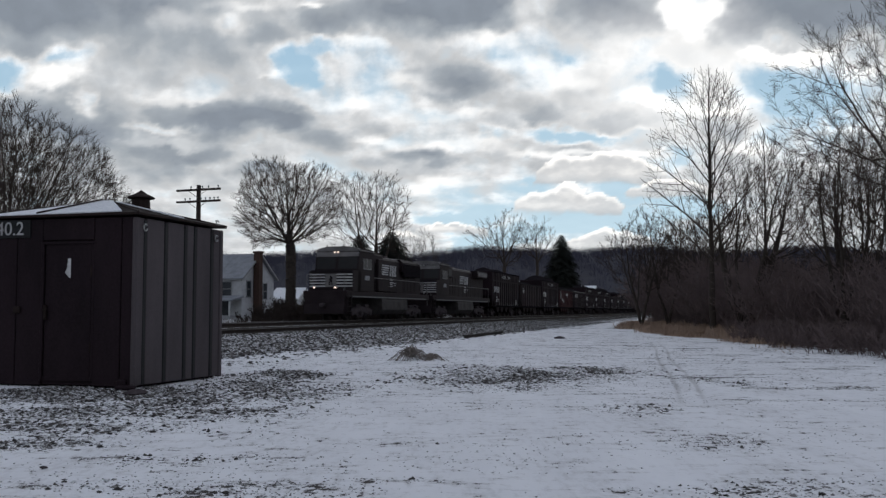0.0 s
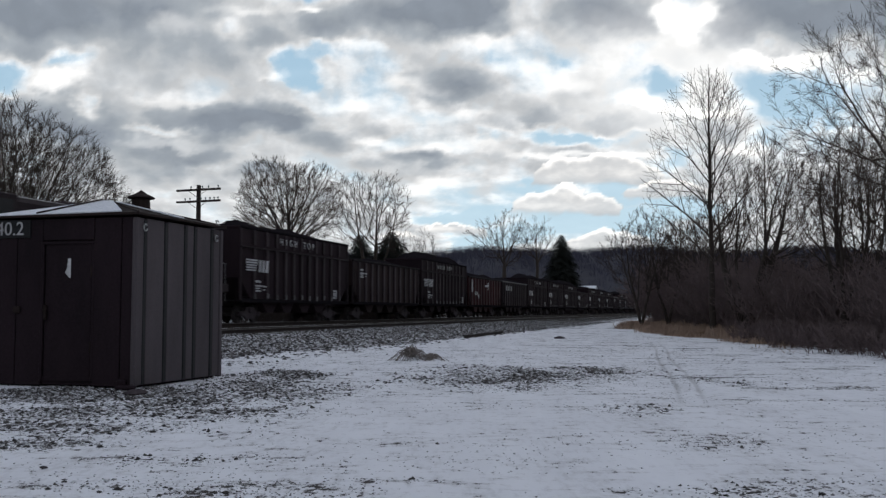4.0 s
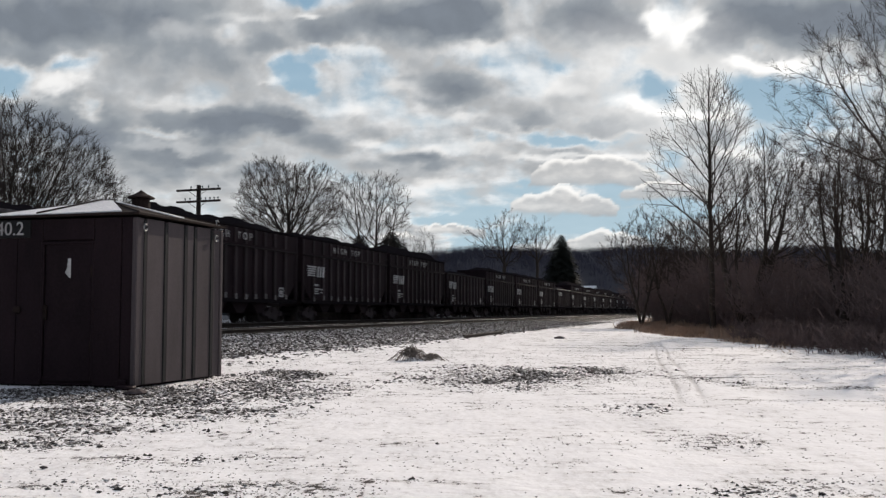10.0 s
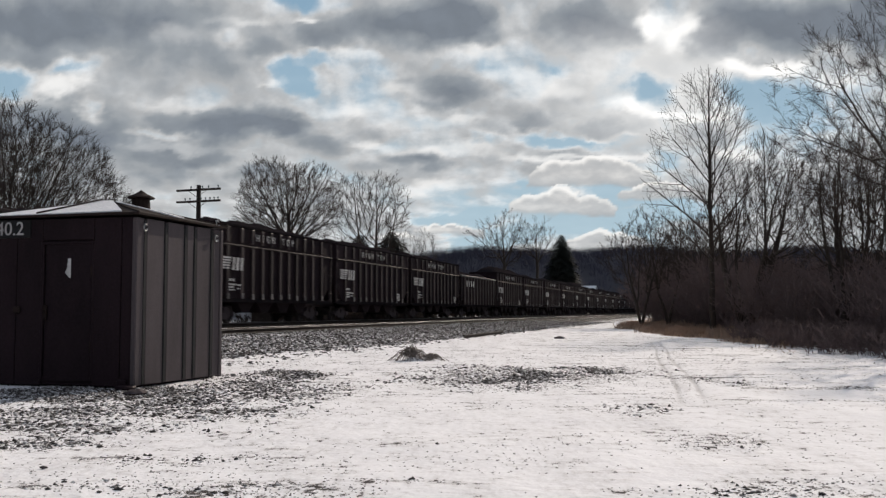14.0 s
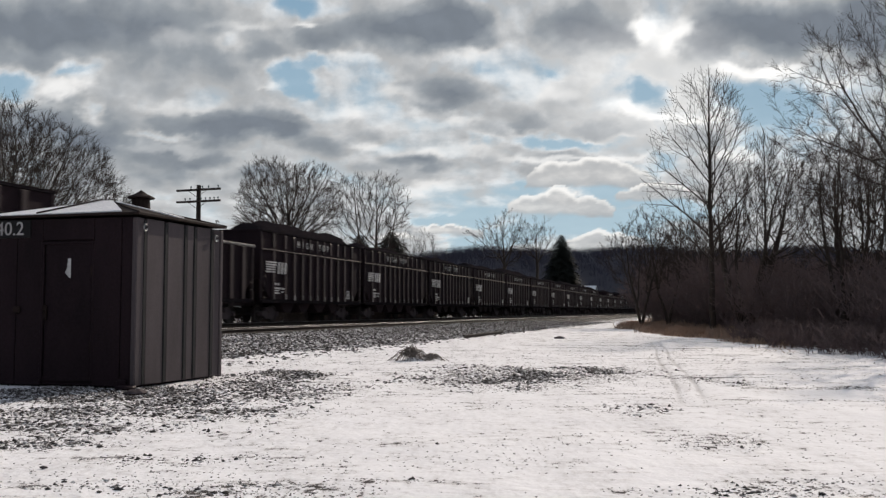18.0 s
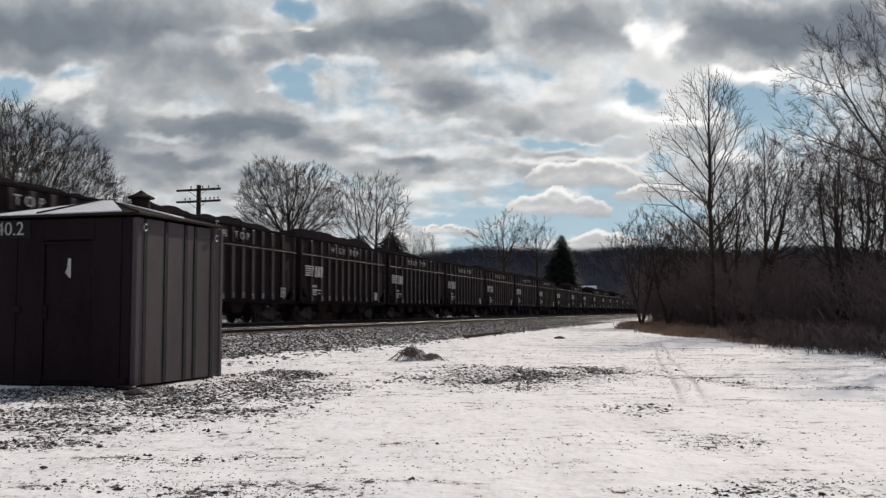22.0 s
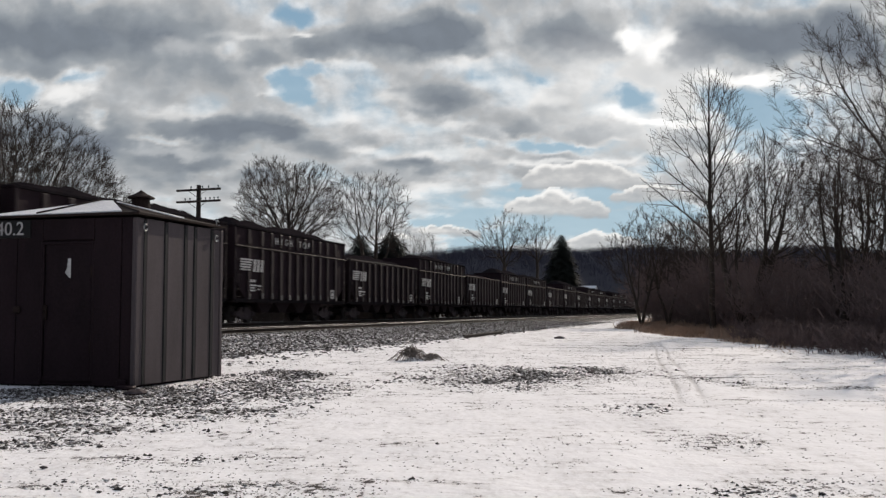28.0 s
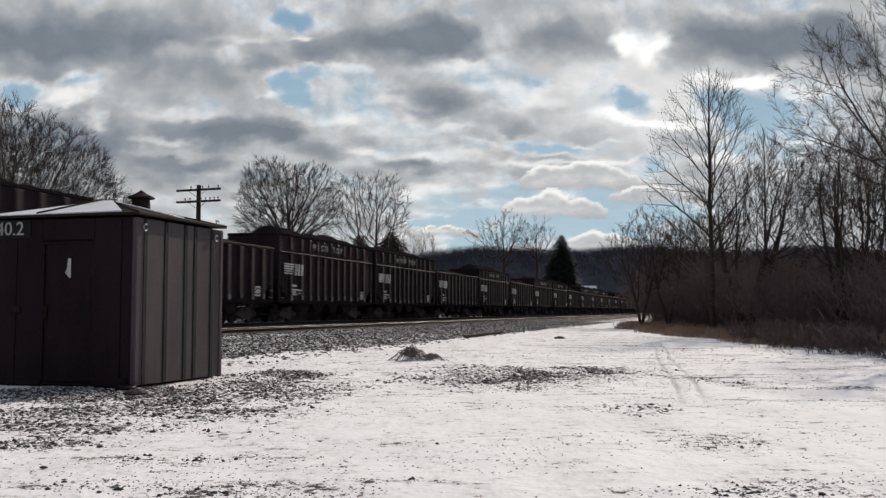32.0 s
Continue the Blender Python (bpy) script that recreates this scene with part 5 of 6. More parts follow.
def fan_limb(segs, r, p, d, length, rad, level, opt):
    """A limb that reaches for the edge of the crown and forks at narrow angles."""
    n = max(3, min(9, int(length / opt["step"])))
    st, pts = length / n, []
    for i in range(n):
        d = (d + Vector((r.gauss(0, 1), r.gauss(0, 1), r.gauss(0, .6))) * opt["wander"] + Vector((0, 0, opt["rise"]))).normalized()
        q = p + d * st
        segs[1 if level < 2 else 2].append((p, q, max(rad * (1 - .8 * i / n), opt["thin"]), max(rad * (1 - .8 * (i + 1) / n), opt["thin"])))
        pts.append((q, d, (i + 1) / n))
        p = q
    if level >= opt["levels"]:
        return
    want = opt["kids"][level]
    for k in range(want):
        q, dd, t = pts[min(n - 1, int((.18 + .8 * (k + r.random()) / want) * n))]
        side = dd.orthogonal().normalized()
        side.rotate(Matrix.Rotation(k * 2.4 + r.uniform(-.6, .6), 3, dd))
        ang = radians(r.uniform(*opt["angle"]))
        nd = (dd * math.cos(ang) + side * math.sin(ang)).normalized()
        ln = min(length * r.uniform(*opt["ratio"]), reach(q, nd, opt["env"]) * r.uniform(.58, 1.08))
        if ln > opt["step"] * .75:
            fan_limb(segs, r, q, nd, ln, max(rad * (1 - .8 * t) * .7, opt["thin"]), level + 1, opt)


def reach(p, d, env):
    """How far it is from p along d to the rim of the crown."""
    cx, cz, rx, rz = env
    q, e = Vector(((p.x - cx) / rx, p.y / rx, (p.z - cz) / rz)), Vector((d.x / rx, d.y / rx, d.z / rz))
    a, b, c = e.dot(e), q.dot(e), q.dot(q) - 1
    h = b * b - a * c
    return max(0.0, (-b + math.sqrt(h)) / a) if h > 0 else 0.0


def crown_tree(x, y, top, seed, label, trunk, fork, env, boughs, tilt, thin, kids=(8, 6, 4), leader=True, step_=.55, angle=(16, 38), rise=.03, lean=0.0, wander=.05, ratio=(.5, .75), bend=.5, stout=None):
    """A bare tree: a straight trunk whose boughs fill a rounded crown; fork: from where to where they leave it, tilt: their angles low and high."""
    r = random.Random(seed)
    t = thing("tree", pose(x, y, float(land(x, y))), label, "tree")
    segs = ([], [], [])
    opt = dict(env=env, kids=kids, levels=len(kids), thin=thin, step=step_, angle=angle, rise=rise, wander=wander, ratio=ratio)
    end = top if leader else fork[1]
    n, p, line = 16, Vector((0, 0, -.3)), []
    for i in range(n):
        q = Vector((lean * end * (i + 1) / n + r.gauss(0, 1) * trunk * .12, r.gauss(0, 1) * trunk * .12, -.3 + (end + .3) * (i + 1) / n))
        k0, k1 = (1 - .93 * i / n, 1 - .93 * (i + 1) / n) if leader else (1 - .6 * i / n, 1 - .6 * (i + 1) / n)
        segs[0].append((p, q, max(trunk * k0, thin), max(trunk * k1, thin)))
        line.append((p, q, trunk * k0))
        p = q
    for k in range(boughs):
        u = (k + r.random()) / boughs
        z = fork[0] + (fork[1] - fork[0]) * u
        i = min(n - 1, max(0, int((z + .3) / (end + .3) * n)))
        a, b, rad = line[i]
        f = min(1, max(0, (z - a.z) / (b.z - a.z)))
        an = k * 2.4 + r.uniform(-.5, .5)
        ti = radians(tilt[0] + (tilt[1] - tilt[0]) * u ** bend + r.uniform(-6, 6))
        d = Vector((math.cos(an) * math.sin(ti), math.sin(an) * math.sin(ti), math.cos(ti)))
        ln = reach(a.lerp(b, f), d, env) * r.uniform(.72, 1.08)
        if ln > .3:
            own = ([], [], segs[2])
            fan_limb(own, r, a.lerp(b, f), d, ln, max(rad * (stout or (.45 if leader else .36)), thin), 0, opt)
            part("bough", tube_mesh("bough", own[1], M_BARK, 5), None, t)
    part("trunk", tube_mesh("trunk", segs[0], M_BARK, 8), None, t)
    tagged(part("crown", tube_mesh("crown", segs[2], M_TWIG, 3), None, t, "fine bare twigs"), kind="stuff")
    return t


def colonise(r, points, parents, goals, stride, kill, up, jitter, root, fan, rounds=130):
    """Lets limbs grow stride by stride towards the goals that are nearest to them, until each goal is reached."""
    P, par, kids = [np.array(p, float) for p in points], list(parents), {}
    A, hold = np.array(P), len(P)
    d2 = ((goals[:, None, :] - A[None]) ** 2).sum(2)
    near, dist = d2.argmin(1), d2.min(1)
    for _ in range(rounds):
        live = dist > kill * kill
        goals, near, dist = goals[live], near[live], dist[live]
        if not len(goals):
            break
        A = np.array(P)
        way = goals - A[near]
        way /= np.linalg.norm(way, axis=1, keepdims=True) + 1e-9
        pull = np.zeros_like(A)
        np.add.at(pull, near, way)
        fresh = []
        for k in np.unique(near):
            v = pull[k]
            v = v / (np.linalg.norm(v) + 1e-9)
            v = v + r.normal(0, jitter, 3) + (0, 0, up)
            if k >= hold:
                out = A[k] - root
                v = v + .4 * (A[k] - A[par[k]]) / stride + fan * out / (np.linalg.norm(out) + 1e-9)
            v /= np.linalg.norm(v) + 1e-9
            if any(v @ o > .93 for o in kids.get(k, ())):
                dist[near == k] = 0
                continue
            kids.setdefault(k, []).append(v)
            fresh.append((A[k] + v * stride, k))
        if not fresh:
            continue
        base = len(P)
        for p, k in fresh:
            P.append(p)
            par.append(k)
        F = np.array([p for p, _ in fresh])
        d2 = ((goals[:, None, :] - F[None]) ** 2).sum(2)
        best, bd = d2.argmin(1), d2.min(1)
        closer = bd < dist
        near, dist = np.where(closer, best + base, near), np.where(closer, bd, dist)
    return np.array(P), par


def grown_tree(x, y, seed, label, trunk, fork, crowns, goals, thin, stride=.36, up=.12, jitter=.12, stems=1, splay=.22, twig=.55, sprigs=3, lean=0.0, shell=.45, fan=.45):
    """A bare tree whose limbs divide again and again to fill its crown; crowns: (x, z, half width, half height)."""
    r = np.random.RandomState(seed)
    t = thing("tree", pose(x, y, float(land(x, y))), label, "tree")
    pts, par = [(0, 0, -.3)], [-1]
    for s_ in range(stems):
        an, last = s_ * 6.283 / stems + r.uniform(-.4, .4), 0
        top = fork * (1 if stems == 1 else r.uniform(.75, 1.1))
        for k in range(1, int(top / stride) + 1):
            z = k * stride
            out = 0 if stems == 1 else splay * z
            pts.append((lean * z + math.cos(an) * out + r.normal(0, .015), math.sin(an) * out + r.normal(0, .015), z))
            par.append(last)
            last = len(pts) - 1
    first = len(pts)
    cloud = []
    total = sum(c[2] ** 2 * c[3] for c in crowns)
    for cx, cz, rx, rz in crowns:
        n = int(goals * rx * rx * rz / total)
        d = r.normal(0, 1, (n, 3))
        d /= np.linalg.norm(d, axis=1, keepdims=True)
        d *= (r.rand(n, 1) ** shell) * (1 + .10 * np.sin(d[:, :1] * 5 + seed) + .08 * np.sin(d[:, 2:] * 7 + d[:, 1:2] * 4 + seed))
        cloud.append(d * (rx, rx, rz) + (cx, 0, cz))
    root = np.array((lean * fork, 0, fork * .9))
    P, par = colonise(r, pts, par, np.concatenate(cloud), stride, stride * 1.25, up, jitter, root, fan)
    n = len(P)
    tips = np.zeros(n)
    has = np.zeros(n, bool)
    for i in range(n - 1, 0, -1):
        tips[i] = max(tips[i], 1)
        tips[par[i]] += tips[i]
        has[par[i]] = True
    power = math.log(max(tips[0], 3)) / math.log(trunk / thin)
    rad = thin * np.maximum(tips, 1) ** (1 / power)
    rad[:first] = np.maximum(rad[:first], trunk * .5 if stems == 1 else trunk * .35)
    low, boughs, fine, limb = [], {}, [], np.zeros(n, int)
    for i in range(1, n):
        k = par[i]
        row = (P[k], P[i], min(rad[k], rad[i] * 1.35), rad[i])
        limb[i] = 0 if i < first else limb[k] if k >= first else i
        if i < first:
            low.append(row)
        elif tips[i] > 5 and tips[limb[i]] > 20:
            boughs.setdefault(limb[i], []).append(row)
        else:
            fine.append(row)
        if tips[i] <= 3 and i >= first:
            d = (P[i] - P[k]) / stride
            for _ in range(sprigs if not has[i] else max(1, sprigs - 2)):
                away = P[i] - root
                v = .6 * d + .8 * away / (np.linalg.norm(away) + 1e-9) + r.normal(0, .46, 3) + (0, 0, up)
                v *= twig * r.uniform(.5, 1.3) / np.linalg.norm(v)
                q = P[i] + v * .45
                e = q + v * .55 + r.normal(0, .08, 3) * twig
                fine.append((P[i], q, thin * .9, thin * .75))
                fine.append((q, e, thin * .75, thin * .5))
                for base in (P[i] + v * .25, q, q + v * .3):
                    fine.append((base, base + v * .38 + r.normal(0, .17, 3) * twig, thin * .65, thin * .5))
    part("trunk", tube_mesh("trunk", low, M_BARK, 8), None, t)
    for rows_ in boughs.values():
        part("bough", tube_mesh("bough", rows_, M_BARK, 5), None, t)
    tagged(part("crown", tube_mesh("crown", fine, M_TWIG, 3), None, t, "fine bare twigs"), kind="stuff")
    return t


# beyond the line
FAN = "large bare tree with a dense fan of fine twigs"
grown_tree(-23.7, 52.0, 21, FAN, .36, 2.2, [(.2, 7.0, 5.7, 4.8), (3.2, 5.2, 2.8, 2.6)], 6500, .0078, up=.08, stride=.28, jitter=.10, twig=.48, sprigs=5, fan=.3, shell=.36)
grown_tree(-29.0, 57.0, 22, FAN, .34, 2.6, [(0, 7.8, 4.8, 4.8)], 3000, .0082, up=.08, stride=.32, jitter=.10, twig=.5, sprigs=5, fan=.3, shell=.36)
grown_tree(-20.9, 62.0, 28, "small bare tree with fine twigs", .13, 4.0, [(-.3, 6.6, 1.5, 1.9)], 520, .0070, stride=.28, jitter=.07, twig=.6, sprigs=5)
grown_tree(-12.2, 77.0, 23, "round bare maple with a stout dark trunk", .42, 5.4, [(-.3, 9.5, 4.15, 3.65), (-.9, 7.8, 3.4, 1.9)], 4200, .0099, up=.05, stride=.27, jitter=.09, twig=.42, sprigs=4, shell=.34, fan=.4)
grown_tree(-6.6, 88.0, 24, "bare tree with several rising stems", .26, 5.0, [(0, 9.8, 3.6, 3.8)], 1200, .0116, up=.12, stride=.36, jitter=.08, stems=5, splay=.19, twig=.6, shell=.34, fan=.35)
grown_tree(-2.3, 95.0, 25, "slight bare tree with fine twigs", .11, 3.0, [(0, 6.2, 2.7, 2.2)], 260, .0105, stride=.42, jitter=.08, stems=3, splay=.22, twig=.75, sprigs=3)
grown_tree(9.6, 150.0, 26, "far bare tree with an open crown", .32, 6.0, [(0, 12.0, 5.2, 4.2)], 620, .0185, stride=.5, jitter=.10, up=.02, twig=.6, sprigs=2, fan=.6)
grown_tree(18.2, 185.0, 27, "far bare tree with an open crown", .30, 7.5, [(-.2, 14.4, 4.6, 4.0)], 420, .021, stride=.6, jitter=.10, up=.02, twig=.7, sprigs=2, fan=.6)
# along the edge of the yard
crown_tree(14.0, 50.0, 14.1, 31, "tall slender bare tree on a straight trunk", .18, (3.2, 12.6), (-.3, 7.9, 3.3, 6.1), 26, (50, 26), .0072, (8, 5, 3), angle=(22, 46), rise=.012, wander=.04, ratio=(.36, .58), bend=1.0)
crown_tree(15.5, 46.0, 9.8, 38, "slender bare tree with a pointed crown", .10, (3.5, 9.2), (0, 6.4, 1.3, 3.7), 16, (48, 22), .0085, (7, 4, 3), rise=.02)
grown_tree(14.2, 45.0, 32, "wide bare tree forking low into many stems", .44, 2.3, [(1.0, 5.6, 3.2, 2.8), (-.6, 5.0, 1.9, 2.1)], 1300, .0086, up=.08, stride=.32, jitter=.09, stems=4, splay=.42, twig=.42, sprigs=4, shell=.42, fan=.35)
for x_, y_, s_, h_ in ((13.6, 66.0, 33, 5.0), (15.9, 68.0, 34, 5.5), (18.6, 72.0, 35, 5.6), (17.4, 62.0, 44, 5.2)):
    grown_tree(x_, y_, s_, "bare tree with a broad fine crown", .15, 1.5, [(0, h_ - .2, 2.8, 2.6)], 900, .0090, stride=.32, jitter=.10, up=.06, stems=2, splay=.2, twig=.42, sprigs=4, fan=.25)
THICK = "thick many-stemmed bare tree"
for x_, y_, s_, cz_, rx_, rz_ in ((14.6, 35.0, 45, 5.0, 1.9, 3.0), (16.6, 36.0, 36, 5.2, 2.3, 3.0), (18.0, 41.0, 39, 5.2, 2.5, 3.3), (15.6, 32.5, 40, 4.8, 1.9, 2.8), (16.2, 39.0, 43, 5.2, 2.1, 3.2)):
    grown_tree(x_, y_, s_, THICK, .15, 1.6, [(0, cz_, rx_, rz_)], 780, .0072, stride=.27, up=.06, jitter=.12, stems=3, splay=.14, twig=.42, sprigs=3, shell=.4, fan=.12)
grown_tree(15.2, 29.0, 37, "big bare tree with long branches reaching over the yard", .24, 3.6, [(-.4, 7.2, 4.0, 3.5), (1.2, 8.6, 3.2, 3.2)], 2200, .0056, stride=.30, up=.05, jitter=.10, twig=.45, sprigs=4, shell=.36, fan=.3)


# ---- the thicket along the yard's edge ----
def thicket():
    r = random.Random(7)
    segs = ([], [], [])
    opt = dict(BRUSH)
    for i in range(640):
        y = math.exp(r.uniform(math.log(19), math.log(105)))
        x = 12.6 + max(0, y - 40) * .115 + abs(r.gauss(0, 1)) * 3.2 + r.uniform(0, 4)
        if y < 30:
            x -= 1.0 * step(31, 26, y) + .4
        h = r.uniform(.55, 1.0) * (1.0 + .052 * y)
        z = float(land(x, y))
        opt["thin"] = .005 + y * .00016
        for s in range(r.randint(2, 4)):
            d = Vector((r.gauss(0, .28), r.gauss(0, .28), 1)).normalized()
            grow(segs, r, Vector((x + r.gauss(0, .25), y + r.gauss(0, .25), z - .1)), d, h, .014 + h * .004, 0, opt)
    for i in range(190):
        y = r.uniform(20, 36)
        x = 10.3 + 1.2 * step(30, 36, y) + abs(r.gauss(0, 1)) * 1.1 + .6 * math.sin(y * 1.7)
        opt["thin"] = .008
        for s in range(3):
            d = Vector((r.gauss(0, .4), r.gauss(0, .4), 1)).normalized()
            grow(segs, r, Vector((x + r.gauss(0, .2), y + r.gauss(0, .2), float(land(x, y)) - .05)), d, r.uniform(.25, .75), .012, 0, opt)
    ob = new("thicket", tube_mesh("thicket", segs[0] + segs[1] + segs[2], M_BRUSH, 3))
    tagged(ob, "dense tangle of bare brush stems", "bushes", kind="stuff")


thicket()


def hedge():
    """Low brush on the far side of the line."""
    r = random.Random(17)
    segs = ([], [], [])
    opt = dict(BRUSH)
    for i in range(520):
        s, a = (r.uniform(61, 92) if i % 3 == 0 else r.uniform(90, 320)), r.uniform(29.0, 32.5)
        p = ALONG * s + ACROSS * a
        z = float(land(p.x, p.y))
        opt["thin"] = .016 + max(0, s - 60) * .00016
        for k in range(3):
            d = Vector((r.gauss(0, .35), r.gauss(0, .35), 1)).normalized()
            grow(segs, r, Vector((p.x + r.gauss(0, .3), p.y + r.gauss(0, .3), z - .1)), d, r.uniform(.8, 1.7) * (.4 + .6 * step(61, 66, s)), .022, 0, opt)
    tagged(new("hedge", tube_mesh("hedge", segs[0] + segs[1] + segs[2], M_TWIG, 3)), "low dark brush beyond the railway", "bushes", kind="stuff")


hedge()


def grass_blades():
    r = np.random.RandomState(9)
    y = np.exp(r.uniform(math.log(18), math.log(82), 90000))
    x = 8.6 + r.uniform(0, 6.5, y.size) + np.maximum(0, y - 50) * .2
    keep = r.rand(y.size) < grassiness(x, y) * .8
    x, y = x[keep], y[keep]
    n = x.size
    z = land(x, y)
    h, a = r.uniform(.06, .40, n) * (.3 + .9 * step(-.4, .5, fbm(x * 1.3, y * .6, 71))), r.uniform(0, 6.28, n)
    w = .010 + y * .00022
    lx, ly = r.normal(0, .16, n), r.normal(0, .16, n)
    p0 = np.stack([x - np.cos(a) * w, y - np.sin(a) * w, z - .02], -1)
    p1 = np.stack([x + np.cos(a) * w, y + np.sin(a) * w, z - .02], -1)
    p2 = np.stack([x + lx, y + ly, z + h], -1)
    v = np.stack([p0, p1, p2], 1).reshape(-1, 3)
    ob = new("dry_grass", fast_mesh("dry_grass", v, np.arange(3 * n).reshape(-1, 3), M_DRY_GRASS))
    tagged(ob, "dry straw-coloured grass at the edge of the brush", "grass", kind="stuff")


grass_blades()


# ---- evergreens ----
def conifer(x, y, height, width, seed, label):
    r = random.Random(seed)
    z0 = float(land(x, y))
    t = thing("conifer", pose(x, y, z0), label, "tree")
    part("trunk", Geo().rod((0, 0, -.2), (0, 0, height * .96), height * .016, .02, 8), M_BARK, t)
    v, f = [], []
    tiers = int(26 + height * 2.6)
    for k in range(tiers):
        h = height * (.06 + .93 * k / tiers)
        spread = width / 2 * (1 - k / tiers) ** .58 + .08
        m = max(5, int(17 * (1 - .5 * k / tiers)))
        for i in range(m):
            a = i * 6.283 / m + k * .9 + r.uniform(-.25, .25)
            L = spread * r.uniform(.7, 1.12)
            droop = -.28 * L
            c, s = math.cos(a), math.sin(a)
            # a bough as a spray of thin fingers
            for j in range(7):
                u0, u1 = .12 + .12 * j, .32 + .12 * j
                for sg in (-1, 1):
                    o = len(v)
                    wd = .5 * (1 - j / 9) * L * sg * .8
                    p = Vector((c * L * u0, s * L * u0, h + droop * u0 ** 1.6))
                    q = Vector((c * L * u1 - s * wd, s * L * u1 + c * wd, h + droop * u1 - .10 + r.uniform(-.06, .06)))
                    e = Vector((c * L * (u0 + .13), s * L * (u0 + .13), h + droop * (u0 + .13) ** 1.6))
                    v += [tuple(p), tuple(q), tuple(e)]
                    f.append((o, o + 1, o + 2))
    part("crown", fast_mesh("crown", v, f, M_CONIFER), None, t)
    return t


conifer(28.4, 230.0, 19.6, 14.5, 41, "tall dark pointed evergreen tree")
conifer(-9.2, 106.0, 9.6, 8.0, 42, "slim dark evergreen tree")
conifer(-5.8, 108.0, 10.1, 11.0, 43, "dark bushy evergreen tree")


# ---- the wooded hill beyond the valley ----
def hill():
    az = np.linspace(-1.2, 1.2, 140)
    ds = np.concatenate([np.linspace(430, 760, 34), np.linspace(800, 1500, 8)])
    A, D = np.meshgrid(az, ds, indexing="ij")
    crest = 40 + 2.5 * np.sin(A * 7 + 1.2) + 1.6 * np.sin(A * 19) + 5.0 * step(.08, .25, A) + 1.5 * np.sin(A * 37)
    Z = -2 + crest * (.08 * step(430, 460, D) + .92 * step(450, 690, D)) + 1.5 * fbm(A * 60, D * .05, 31)
    X, Y = D * A, D
    i = np.arange(X.size).reshape(X.shape)
    f = np.stack([i[:-1, :-1], i[1:, :-1], i[1:, 1:], i[:-1, 1:]], -1).reshape(-1, 4)
    # the hill's blue-grey carries the haze in its base colour
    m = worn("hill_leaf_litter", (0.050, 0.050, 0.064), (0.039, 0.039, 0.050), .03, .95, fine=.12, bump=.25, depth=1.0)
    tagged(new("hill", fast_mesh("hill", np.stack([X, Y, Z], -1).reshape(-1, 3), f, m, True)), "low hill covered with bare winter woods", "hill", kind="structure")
    r = np.random.RandomState(12)
    n = 9500
    a, d = r.uniform(-.62, .62, n), 694 - np.abs(r.normal(0, 1, n)) * 80
    d = np.clip(d, 440, 700)
    zc = 40 + 2.5 * np.sin(a * 7 + 1.2) + 1.6 * np.sin(a * 19) + 5.0 * step(.08, .25, a) + 1.5 * np.sin(a * 37)
    z = -4.6 + zc * (.08 * step(430, 460, d) + .92 * step(450, 690, d))
    v, f = [], []
    for k in range(n):
        h = r.uniform(4.5, 9.5)
        x, y = d[k] * a[k], d[k]
        for j in range(9):
            an, sp = r.uniform(0, 6.28), r.uniform(.1, .6) * h
            o = len(v)
            b = z[k] + h * r.uniform(-.1, .2)
            w = r.uniform(.03, .085)
            tx, ty, tz = x + math.cos(an) * sp, y + math.sin(an) * sp, z[k] + h * r.uniform(.7, 1.0)
            v += [(x - w, y, b), (x + w, y, b), (tx + w * .5, ty, tz), (tx - w * .5, ty, tz)]
            f.append((o, o + 1, o + 2, o + 3))
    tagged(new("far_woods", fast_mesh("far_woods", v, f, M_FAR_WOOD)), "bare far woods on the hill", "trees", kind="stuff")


hill()

